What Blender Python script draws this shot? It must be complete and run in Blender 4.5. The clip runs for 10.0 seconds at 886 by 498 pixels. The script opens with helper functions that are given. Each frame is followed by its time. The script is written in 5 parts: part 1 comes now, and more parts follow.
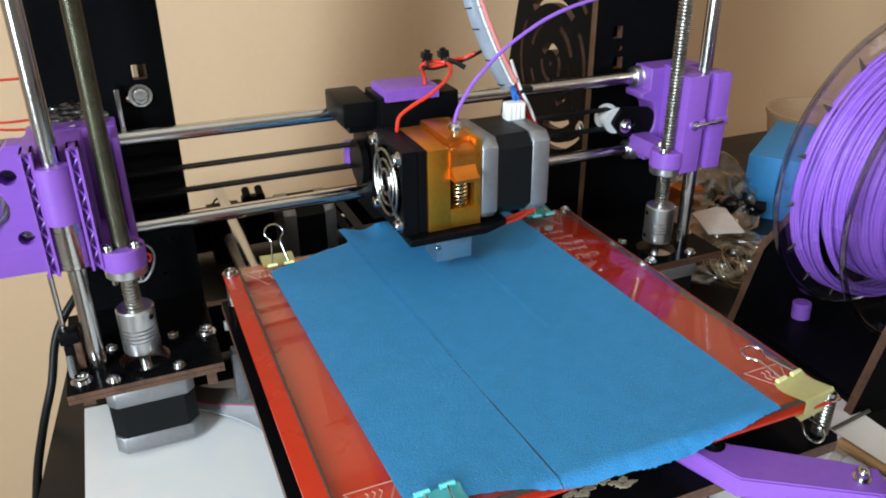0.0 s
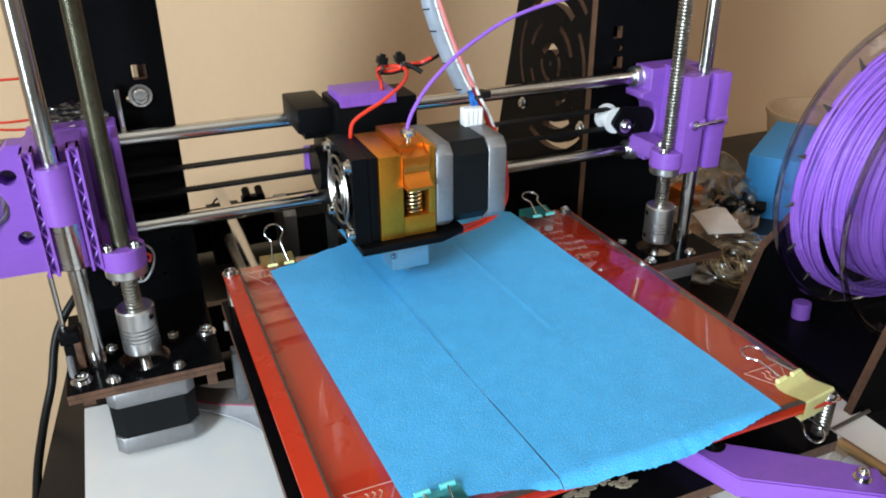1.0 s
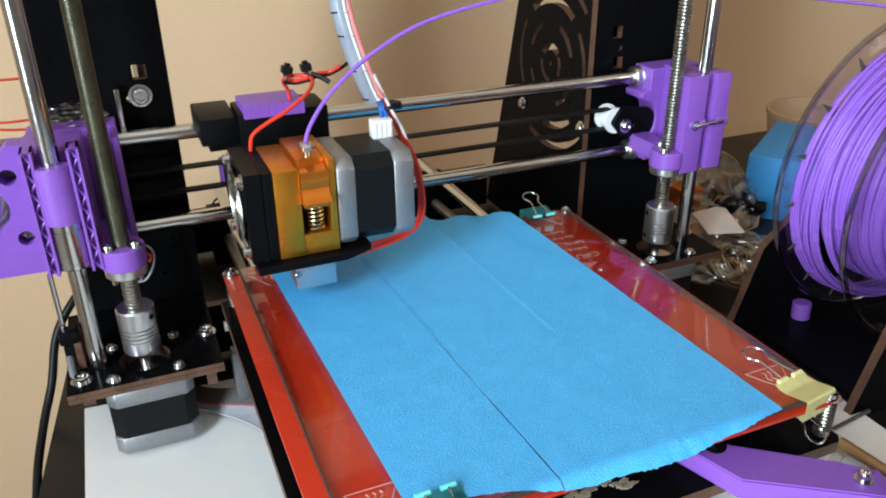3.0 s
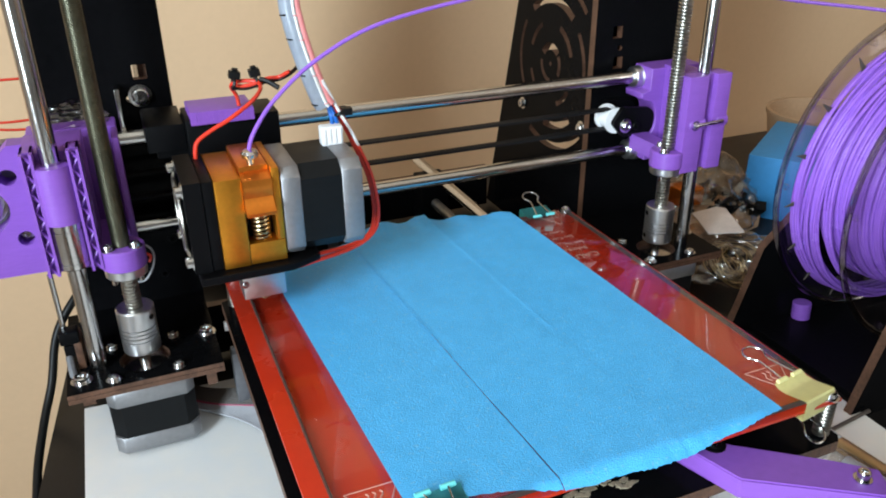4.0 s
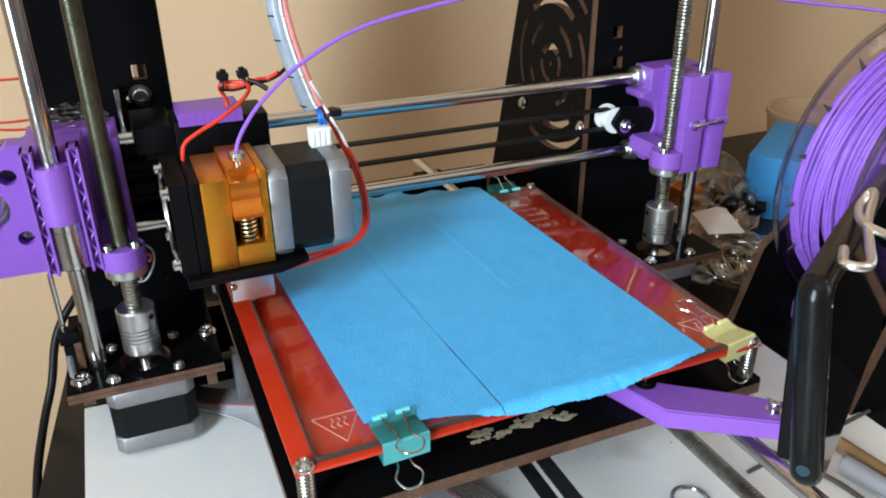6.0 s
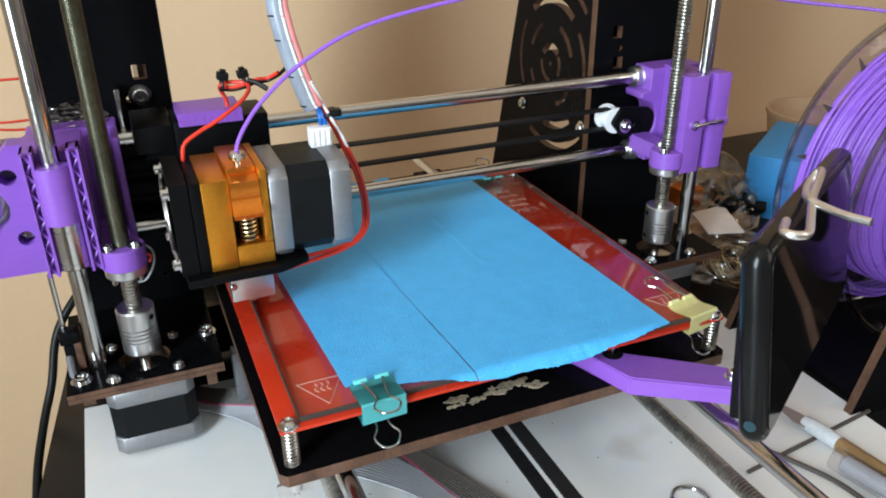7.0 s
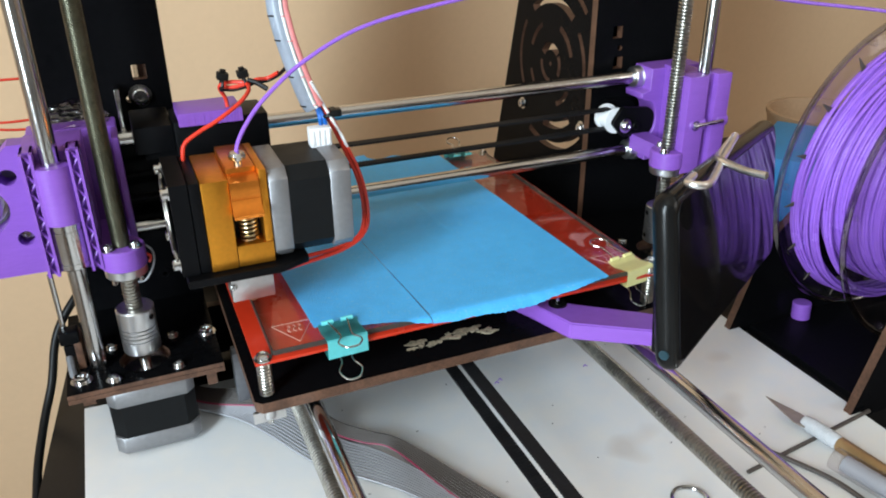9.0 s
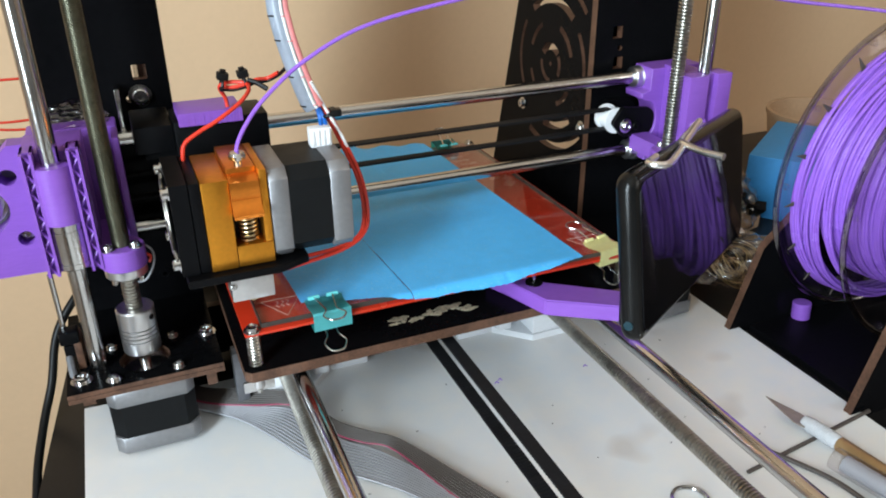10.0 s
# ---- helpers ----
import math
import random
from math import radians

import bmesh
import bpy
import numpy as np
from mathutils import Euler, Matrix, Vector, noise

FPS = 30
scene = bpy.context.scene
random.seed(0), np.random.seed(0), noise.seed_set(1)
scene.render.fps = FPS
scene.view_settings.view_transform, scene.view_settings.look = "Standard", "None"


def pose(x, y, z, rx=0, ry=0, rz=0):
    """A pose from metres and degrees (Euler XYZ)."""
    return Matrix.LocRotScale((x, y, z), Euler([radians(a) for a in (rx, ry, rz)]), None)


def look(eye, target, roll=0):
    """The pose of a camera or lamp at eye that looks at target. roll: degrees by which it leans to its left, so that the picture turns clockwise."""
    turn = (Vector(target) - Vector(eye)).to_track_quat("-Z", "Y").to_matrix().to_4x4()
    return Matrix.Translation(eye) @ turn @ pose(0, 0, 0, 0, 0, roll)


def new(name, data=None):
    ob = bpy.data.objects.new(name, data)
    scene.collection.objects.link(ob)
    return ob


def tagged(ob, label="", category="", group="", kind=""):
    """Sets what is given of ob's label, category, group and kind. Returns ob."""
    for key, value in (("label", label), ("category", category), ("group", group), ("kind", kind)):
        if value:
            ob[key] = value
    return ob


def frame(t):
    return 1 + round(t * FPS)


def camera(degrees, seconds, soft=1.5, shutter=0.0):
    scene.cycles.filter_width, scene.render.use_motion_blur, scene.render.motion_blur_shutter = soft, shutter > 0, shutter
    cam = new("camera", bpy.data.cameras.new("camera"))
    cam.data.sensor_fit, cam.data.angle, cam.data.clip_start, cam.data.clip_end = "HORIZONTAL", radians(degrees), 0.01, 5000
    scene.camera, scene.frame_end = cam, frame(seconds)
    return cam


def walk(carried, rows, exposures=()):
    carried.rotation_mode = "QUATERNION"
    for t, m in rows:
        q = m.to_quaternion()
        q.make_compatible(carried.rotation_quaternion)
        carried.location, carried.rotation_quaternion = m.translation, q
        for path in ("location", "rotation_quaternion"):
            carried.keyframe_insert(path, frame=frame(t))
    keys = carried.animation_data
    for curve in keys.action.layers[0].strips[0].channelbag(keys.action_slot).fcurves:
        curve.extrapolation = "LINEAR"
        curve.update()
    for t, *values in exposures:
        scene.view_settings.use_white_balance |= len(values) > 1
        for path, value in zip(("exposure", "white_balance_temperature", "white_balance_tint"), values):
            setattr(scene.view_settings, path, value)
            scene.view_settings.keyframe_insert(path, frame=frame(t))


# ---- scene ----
# ---------------------------------------------------------------- camera
cam = camera(59.31, 10.0, soft=1.9, shutter=0.4)
EYE = (-0.1423, -0.4216, 0.2742)
VIEW = look(EYE, (EYE[0] + 0.3470, EYE[1] + 0.8276, EYE[2] - 0.4412), -0.48)
walk(cam, [(0.0, VIEW), (10.0, VIEW)], exposures=[(0.0, 0.12), (10.0, 0.12)])

# ---------------------------------------------------------------- light
world = bpy.data.worlds.new("sky")
scene.world = world
world.use_nodes = True
sky = world.node_tree.nodes.new("ShaderNodeTexSky")
sky.sky_type = "NISHITA"
sky.sun_disc = False
sky.sun_elevation, sky.sun_rotation = radians(38), radians(250)
world.node_tree.links.new(sky.outputs[0], world.node_tree.nodes["Background"].inputs[0])
world.node_tree.nodes["Background"].inputs[1].default_value = 0.1
sun = new("sun", bpy.data.lights.new("sun", "SUN"))
sun.data.energy, sun.data.angle, sun.data.color = 0.6, radians(12), (1.0, 0.95, 0.88)
sun.matrix_world = look((3, -2, 4), (0, 0, 0))
def opening_lamp(name, m, w, h, watts, color):
    """Rectangular area lamp standing in a wall's opening."""
    lamp = new(name, bpy.data.lights.new(name, "AREA"))
    lamp.data.shape, lamp.data.size, lamp.data.size_y = "RECTANGLE", w, h
    lamp.data.energy, lamp.data.color = watts, color
    lamp.matrix_world = m


opening_lamp("west_window_light", look((-1.085, -1.00, 0.60), (0.4, -1.00, 0.60)), 0.46, 1.30, 57.0, (0.75, 0.90, 1.0))
# added warm fill from the right front; no window is known there
opening_lamp("east_fill_light", look((1.585, -1.45, 0.95), (0.0, -1.45, 0.95)), 1.0, 1.2, 11.0, (1.0, 0.91, 0.79))


# ---------------------------------------------------------------- materials
def material(name, color, rough=0.5, metal=0.0, var=0.12, scale=40.0, fine=400.0, bump=0.05, coat=0.0,
             rough_var=0.1, trans=0.0, ior=1.45, stretch=(1, 1, 1), spec=0.5, tint=None, alpha=1.0):
    """Principled surface with two sizes of noise in colour, roughness and relief."""
    m = bpy.data.materials.new(name)
    m.use_nodes = True
    nt = m.node_tree
    b = nt.nodes["Principled BSDF"]
    link = nt.links.new
    co = nt.nodes.new("ShaderNodeTexCoord")
    mp = nt.nodes.new("ShaderNodeMapping")
    mp.inputs["Scale"].default_value = stretch
    link(co.outputs["Object"], mp.inputs[0])
    big, small = nt.nodes.new("ShaderNodeTexNoise"), nt.nodes.new("ShaderNodeTexNoise")
    for n, sc in ((big, scale), (small, fine)):
        n.inputs["Scale"].default_value = sc
        n.inputs["Detail"].default_value = 5
        link(mp.outputs[0], n.inputs["Vector"])
    mixn = nt.nodes.new("ShaderNodeMath")
    mixn.operation = "ADD"
    link(big.outputs[0], mixn.inputs[0])
    link(small.outputs[0], mixn.inputs[1])
    ramp = nt.nodes.new("ShaderNodeMapRange")
    ramp.inputs[1].default_value, ramp.inputs[2].default_value = 0.6, 1.4
    link(mixn.outputs[0], ramp.inputs[0])
    mix = nt.nodes.new("ShaderNodeMix")
    mix.data_type = "RGBA"
    c2 = tint or color
    mix.inputs[6].default_value = (*[max(0, c * (1 - var)) for c in color], 1)
    mix.inputs[7].default_value = (*[min(1, c * (1 + var)) for c in c2], 1)
    link(ramp.outputs[0], mix.inputs[0])
    link(mix.outputs[2], b.inputs["Base Color"])
    rr = nt.nodes.new("ShaderNodeMapRange")
    rr.inputs[3].default_value, rr.inputs[4].default_value = max(0.02, rough - rough_var), min(1, rough + rough_var)
    link(big.outputs[0], rr.inputs[0])
    link(rr.outputs[0], b.inputs["Roughness"])
    b.inputs["Metallic"].default_value = metal
    b.inputs["IOR"].default_value = ior
    b.inputs["Specular IOR Level"].default_value = spec
    b.inputs["Coat Weight"].default_value = coat
    b.inputs["Transmission Weight"].default_value = trans
    b.inputs["Alpha"].default_value = alpha
    if bump:
        bp = nt.nodes.new("ShaderNodeBump")
        bp.inputs["Strength"].default_value = bump
        bp.inputs["Distance"].default_value = 0.0006
        link(small.outputs[0], bp.inputs["Height"])
        link(bp.outputs[0], b.inputs["Normal"])
    return m


WALL = material("painted_wall", (0.72, 0.495, 0.305), 0.75, var=0.03, scale=3, fine=160, bump=0.12)
# unseen walls: made-up colours that set bounce light and metal reflections
FARWALL = material("unseen_dark_bounce_wall", (0.29, 0.185, 0.11), 0.75, var=0.05, scale=3, fine=160, bump=0.12)
GREYWALL = material("unseen_grey_bounce_wall", (0.30, 0.29, 0.275), 0.75, var=0.05, scale=3, fine=160, bump=0.12)
WHITEWALL = material("unseen_white_bounce_wall", (0.72, 0.72, 0.71), 0.75, var=0.03, scale=3, fine=160, bump=0.12)
CEIL = material("ceiling_paint", (0.70, 0.62, 0.52), 0.8, var=0.03, scale=3, fine=90)
FLOORM = material("floor_boards", (0.22, 0.15, 0.10), 0.5, var=0.25, scale=6, fine=60, stretch=(1, 6, 1))
BOARD = material("white_laminate", (0.74, 0.765, 0.79), 0.42, var=0.05, scale=11, fine=70, bump=0.03, tint=(0.77, 0.73, 0.68))
DESK = material("black_desk", (0.007, 0.0065, 0.0065), 0.35, spec=0.3, var=0.3, scale=20, fine=300)
BLACK = material("black_acrylic", (0.0035, 0.0035, 0.004), 0.18, var=0.3, scale=20, fine=300, bump=0.02, spec=0.03)
EDGE = material("brown_cut_edge", (0.066, 0.029, 0.017), 0.5, var=0.4, scale=120, fine=700, bump=0.2, tint=(0.10, 0.048, 0.028))
PURPLE = material("purple_printed_plastic", (0.222, 0.082, 0.435), 0.42, var=0.08, scale=30, fine=300, bump=0.12, stretch=(1, 1, 9))
FILAMENT = material("purple_filament", (0.28, 0.115, 0.58), 0.26, var=0.12, scale=30, fine=200, bump=0.0)
BPLAST = material("black_plastic", (0.003, 0.003, 0.0035), 0.42, spec=0.10, var=0.3, scale=40, fine=500, bump=0.1)
STEEL = material("polished_steel", (0.58, 0.58, 0.58), 0.19, 1.0, var=0.08, scale=50, fine=300, bump=0.02)
THREAD = material("threaded_steel", (0.40, 0.38, 0.34), 0.34, 1.0, var=0.35, scale=60, fine=400, bump=0.1)
OILY = material("oiled_steel", (0.115, 0.112, 0.08), 0.38, 1.0, var=0.3, scale=60, fine=300, bump=0.1)
ALU = material("machined_aluminium", (0.66, 0.66, 0.67), 0.33, 1.0, var=0.08, scale=40, fine=400, bump=0.08)
MOTORGREY = material("motor_end_casting", (0.27, 0.27, 0.28), 0.45, 0.7, var=0.1, scale=60, fine=500, bump=0.12)
MOTORBLACK = material("motor_black_laminate", (0.005, 0.0055, 0.006), 0.5, spec=0.18, var=0.3, scale=60, fine=500, bump=0.1, stretch=(8, 1, 1))
GOLD = material("gold_anodised_aluminium", (0.70, 0.29, 0.032), 0.38, 0.95, var=0.12, scale=60, fine=500, bump=0.06)
COPPER = material("orange_anodised_aluminium", (0.70, 0.22, 0.03), 0.30, 0.9, var=0.12, scale=60, fine=500, bump=0.06)
REDPCB = material("red_solder_mask", (0.46, 0.026, 0.008), 0.28, var=0.08, scale=20, fine=200, bump=0.02)
WHITEINK = material("white_print", (0.64, 0.36, 0.31), 0.5, var=0.1, scale=200, fine=900)
TAPE = material("blue_crepe_tape", (0.062, 0.42, 0.84), 0.48, var=0.06, scale=140, fine=1500, bump=0.55, spec=0.45, tint=(0.086, 0.46, 0.88))
def speckle(m, color, scale, level, amount):
    """Fine pale flecks over a material's own colour."""
    nt = m.node_tree
    b = nt.nodes["Principled BSDF"]
    old = b.inputs["Base Color"].links[0].from_socket
    co, n, r, mix = (nt.nodes.new(k) for k in ("ShaderNodeTexCoord", "ShaderNodeTexNoise", "ShaderNodeMapRange", "ShaderNodeMix"))
    nt.links.new(co.outputs["Object"], n.inputs["Vector"])
    n.inputs["Scale"].default_value, n.inputs["Detail"].default_value = scale, 2
    r.inputs[1].default_value, r.inputs[2].default_value, r.inputs[4].default_value = level, level + 0.08, amount
    nt.links.new(n.outputs[0], r.inputs[0])
    mix.data_type = "RGBA"
    mix.inputs[7].default_value = (*color, 1)
    nt.links.new(r.outputs[0], mix.inputs[0])
    nt.links.new(old, mix.inputs[6])
    nt.links.new(mix.outputs[2], b.inputs["Base Color"])


speckle(TAPE, (0.20, 0.50, 0.80), 620, 0.60, 0.55)
speckle(BOARD, (0.40, 0.30, 0.22), 16, 0.62, 0.35)
YELLOW = material("yellow_enamel", (0.78, 0.72, 0.33), 0.36, var=0.06, scale=80, fine=400)
TEAL = material("turquoise_enamel", (0.15, 0.66, 0.68), 0.34, var=0.08, scale=80, fine=400)
REDWIRE = material("red_wire_sheath", (0.65, 0.04, 0.02), 0.36, var=0.1, scale=80, fine=400)
BLKWIRE = material("black_wire_sheath", (0.006, 0.006, 0.006), 0.4, spec=0.25, var=0.2, scale=80, fine=400)
WHTWIRE = material("white_wire_sheath", (0.75, 0.74, 0.72), 0.4, var=0.06, scale=80, fine=400)
BLUEWIRE = material("blue_wire_sheath", (0.02, 0.14, 0.5), 0.4, var=0.1, scale=80, fine=400)
LOOM = material("spiral_wrap_plastic", (0.36, 0.41, 0.49), 0.3, var=0.15, scale=60, fine=300, trans=0.35, bump=0.05)
WHITEP = material("white_printed_plastic", (0.74, 0.75, 0.77), 0.45, var=0.06, scale=60, fine=300, bump=0.15, stretch=(1, 1, 8))
NYLON = material("white_nylon", (0.80, 0.81, 0.82), 0.35, var=0.04, scale=60, fine=300)
RUBBER = material("belt_rubber", (0.010, 0.010, 0.011), 0.6, spec=0.2, var=0.3, scale=80, fine=700, bump=0.15)
GREY = material("grey_cable_sheath", (0.30, 0.30, 0.32), 0.45, var=0.08, scale=80, fine=400)
DGREY = material("dark_grey_cable_sheath", (0.065, 0.052, 0.045), 0.55, var=0.12, scale=80, fine=400)
CHROME = material("bright_nickel_wire", (0.92, 0.92, 0.92), 0.32, 1.0, var=0.06, scale=80, fine=400, bump=0.05)
PHONE = material("black_glass", (0.006, 0.006, 0.007), 0.05, var=0.1, scale=10, fine=40, bump=0.0, rough_var=0.03, spec=0.22)
CASE = material("dark_phone_rim", (0.005, 0.005, 0.005), 0.22, 0.0, spec=0.28, var=0.3, scale=30, fine=300)
PAPER = material("white_paper", (0.62, 0.54, 0.50), 0.8, var=0.1, scale=100, fine=600)
BLUEBOX = material("blue_cardboard", (0.03, 0.22, 0.50), 0.6, var=0.08, scale=25, fine=200)
CARD = material("brown_cardboard", (0.42, 0.28, 0.17), 0.8, var=0.12, scale=30, fine=300)
PINK = material("pink_wire_sheath", (0.75, 0.25, 0.25), 0.4, var=0.1, scale=80, fine=400)
CRIMSON = material("dark_red_sheath", (0.30, 0.02, 0.07), 0.45, var=0.1, scale=80, fine=400)
BRASS = material("brass_wire", (0.55, 0.44, 0.25), 0.3, 1.0, var=0.15, scale=60, fine=300)
EDGEGLASS = material("ground_glass_edge", (0.045, 0.04, 0.035), 0.35, var=0.2, scale=80, fine=400)
PORT = material("port_blue_black", (0.006, 0.03, 0.042), 0.3, var=0.2, scale=80, fine=400)
BLADE = material("dull_blade_steel", (0.30, 0.25, 0.21), 0.5, 0.5, var=0.2, scale=60, fine=300)
HANDLE = material("brass_brown_handle", (0.42, 0.27, 0.13), 0.4, 0.7, var=0.15, scale=60, fine=300)
PALE = material("pale_grey_sheath", (0.50, 0.51, 0.53), 0.5, var=0.08, scale=80, fine=400)
SMOKE = material("smoky_clear_plastic", (0.13, 0.13, 0.14), 0.3, var=0.2, scale=60, fine=300, trans=0.2)
GLUE = material("torn_paper_residue", (0.30, 0.25, 0.17), 0.8, var=0.7, scale=120, fine=700, bump=0.3)


def glass(name, color, rough, alpha_mix, ior=1.46):
    """Clear sheet: sharp reflections over a nearly transparent body."""
    m = bpy.data.materials.new(name)
    m.use_nodes = True
    nt = m.node_tree
    out = nt.nodes["Material Output"]
    nt.nodes.remove(nt.nodes["Principled BSDF"])
    tr, gl, fr, mx = (nt.nodes.new(n) for n in ("ShaderNodeBsdfTransparent", "ShaderNodeBsdfGlossy", "ShaderNodeLayerWeight", "ShaderNodeMixShader"))
    tr.inputs[0].default_value = (*color, 1)
    gl.inputs["Roughness"].default_value = rough
    fr.inputs[0].default_value = 0.5
    power, add = nt.nodes.new("ShaderNodeMath"), nt.nodes.new("ShaderNodeMath")
    power.operation, power.inputs[1].default_value = "POWER", 4.2
    add.operation, add.use_clamp = "ADD", True
    add.inputs[1].default_value = alpha_mix + ((ior - 1) / (ior + 1)) ** 2
    nt.links.new(fr.outputs["Facing"], power.inputs[0])
    nt.links.new(power.outputs[0], add.inputs[0])
    nt.links.new(add.outputs[0], mx.inputs[0])
    nt.links.new(tr.outputs[0], mx.inputs[1])
    nt.links.new(gl.outputs[0], mx.inputs[2])
    nt.links.new(mx.outputs[0], out.inputs[0])
    return m


GLASS = glass("bed_glass", (0.97, 0.98, 0.97), 0.03, 0.0, 1.5)
CLEAR = glass("clear_spool_plastic", (0.95, 0.94, 0.95), 0.06, 0.015, 1.5)
RIM = glass("thick_clear_rim", (0.70, 0.68, 0.67), 0.10, 0.16, 1.5)
BAG = glass("clear_bag_film", (0.84, 0.79, 0.74), 0.16, 0.085, 1.5)


# ---------------------------------------------------------------- mesh helpers
def bx(bm, x0, x1, y0, y1, z0, z1, bevel=0.0, m=None):
    r = bmesh.ops.create_cube(bm, size=1.0)
    vs = r["verts"]
    bmesh.ops.scale(bm, vec=(x1 - x0, y1 - y0, z1 - z0), verts=vs)
    bmesh.ops.translate(bm, vec=((x0 + x1) / 2, (y0 + y1) / 2, (z0 + z1) / 2), verts=vs)
    if bevel:
        es = list({e for v in vs for e in v.link_edges})
        vs = bmesh.ops.bevel(bm, geom=es, offset=bevel, segments=2, affect="EDGES", profile=0.6)["verts"]
        vs = list({v for f in bm.faces for v in f.verts if v in set(vs)}) or vs
    if m is not None:
        bmesh.ops.transform(bm, matrix=m, verts=vs)
    return bm


def ring(bm, c, u, v, r, seg):
    return [bm.verts.new(c + u * (r * math.cos(2 * math.pi * i / seg)) + v * (r * math.sin(2 * math.pi * i / seg))) for i in range(seg)]


def basis(d):
    d = d.normalized()
    a = Vector((0, 0, 1)) if abs(d.z) < 0.9 else Vector((1, 0, 0))
    u = d.cross(a).normalized()
    return u, d.cross(u).normalized()


def lathe(bm, origin, axis, profile, seg=24, caps=True):
    """Turned form: profile of (distance along the axis, radius)."""
    o, d = Vector(origin), Vector(axis).normalized()
    u, v = basis(d)
    rs = [ring(bm, o + d * h, u, v, max(r, 1e-5), seg) for h, r in profile]
    for a, b in zip(rs, rs[1:]):
        for i in range(seg):
            j = (i + 1) % seg
            bm.faces.new((a[i], a[j], b[j], b[i]))
    if caps:
        bm.faces.new(rs[0][::-1])
        bm.faces.new(rs[-1])
    return bm


def cy(bm, p0, p1, r, seg=24, ch=0.0):
    p0, p1 = Vector(p0), Vector(p1)
    n = (p1 - p0).length
    prof = [(0, r), (n, r)] if not ch else [(0, r - ch), (ch, r), (n - ch, r), (n, r - ch)]
    return lathe(bm, p0, p1 - p0, prof, seg)


def smooth_path(pts, n=8):
    """Points along a Catmull-Rom curve."""
    p = [Vector(q) for q in pts]
    p = [p[0] * 2 - p[1]] + p + [p[-1] * 2 - p[-2]]
    out = []
    for a, b, c, d in zip(p, p[1:], p[2:], p[3:]):
        for i in range(n):
            t = i / n
            out.append(0.5 * (2 * b + (c - a) * t + (2 * a - 5 * b + 4 * c - d) * t * t + (3 * b - a - 3 * c + d) * t ** 3))
    return out + [p[-2]]


def tube(bm, pts, r, seg=10, n=8, closed=False):
    q = smooth_path(pts, n) if n > 1 else [Vector(a) for a in pts]
    u, rings = None, []
    for i, c in enumerate(q):
        d = (q[min(i + 1, len(q) - 1)] - q[max(i - 1, 0)]).normalized()
        if u is None:
            u = basis(d)[0]
        u = (u - d * u.dot(d)).normalized()
        rings.append(ring(bm, c, u, d.cross(u), r, seg))
    for a, b in zip(rings, rings[1:]):
        for i in range(seg):
            j = (i + 1) % seg
            bm.faces.new((a[i], a[j], b[j], b[i]))
    bm.faces.new(rings[0][::-1])
    bm.faces.new(rings[-1])
    return bm


def torus(bm, c, axis, R, r, seg=64, k=8, wob=0.0, seed=0):
    o, d = Vector(c), Vector(axis).normalized()
    u, v = basis(d)
    rs = []
    rnd = random.Random(seed)
    p1, p2 = rnd.random() * 6, rnd.random() * 6
    for i in range(seg):
        a = 2 * math.pi * i / seg
        e = u * math.cos(a) + v * math.sin(a)
        q = o + e * (R + wob * math.sin(2 * a + p1)) + d * (wob * math.sin(a + p2))
        rs.append([bm.verts.new(q + e * (r * math.cos(2 * math.pi * j / k)) + d * (r * math.sin(2 * math.pi * j / k))) for j in range(k)])
    for i in range(seg):
        a, b = rs[i], rs[(i + 1) % seg]
        for j in range(k):
            bm.faces.new((a[j], a[(j + 1) % k], b[(j + 1) % k], b[j]))
    return bm


def prism(bm, poly, z0, z1, m=None):
    """Upright prism over a plan outline."""
    lo = [bm.verts.new((x, y, z0)) for x, y in poly]
    hi = [bm.verts.new((x, y, z1)) for x, y in poly]
    n = len(poly)
    bm.faces.new(lo[::-1])
    bm.faces.new(hi)
    for i in range(n):
        bm.faces.new((lo[i], lo[(i + 1) % n], hi[(i + 1) % n], hi[i]))
    if m is not None:
        bmesh.ops.transform(bm, matrix=m, verts=lo + hi)
    return bm


def circle(x, y, r, n=20):
    return [(x + r * math.cos(2 * math.pi * i / n), y + r * math.sin(2 * math.pi * i / n)) for i in range(n)]


def slot(cx, cy_, r, a0, a1, w, n=14):
    """Outline of an arc-shaped slot, angles in degrees."""
    o = []
    for i in range(n + 1):
        a = radians(a0 + (a1 - a0) * i / n)
        o.append((cx + (r + w / 2) * math.cos(a), cy_ + (r + w / 2) * math.sin(a)))
    for i in range(n + 1):
        a = radians(a1 + (a0 - a1) * i / n)
        o.append((cx + (r - w / 2) * math.cos(a), cy_ + (r - w / 2) * math.sin(a)))
    return o


def finish(me, mats, angle=35):
    for m in mats:
        me.materials.append(m)
    me.shade_smooth()
    me.set_sharp_from_angle(angle=radians(angle))


def part(name, bm, mat, parent=None, label="", angle=35):
    me = bpy.data.meshes.new(name)
    bmesh.ops.recalc_face_normals(bm, faces=bm.faces)
    bm.to_mesh(me)
    bm.free()
    finish(me, [mat], angle)
    ob = new(name, me)
    if parent is not None:
        ob.parent = parent
    if label:
        tagged(ob, label)
    return ob


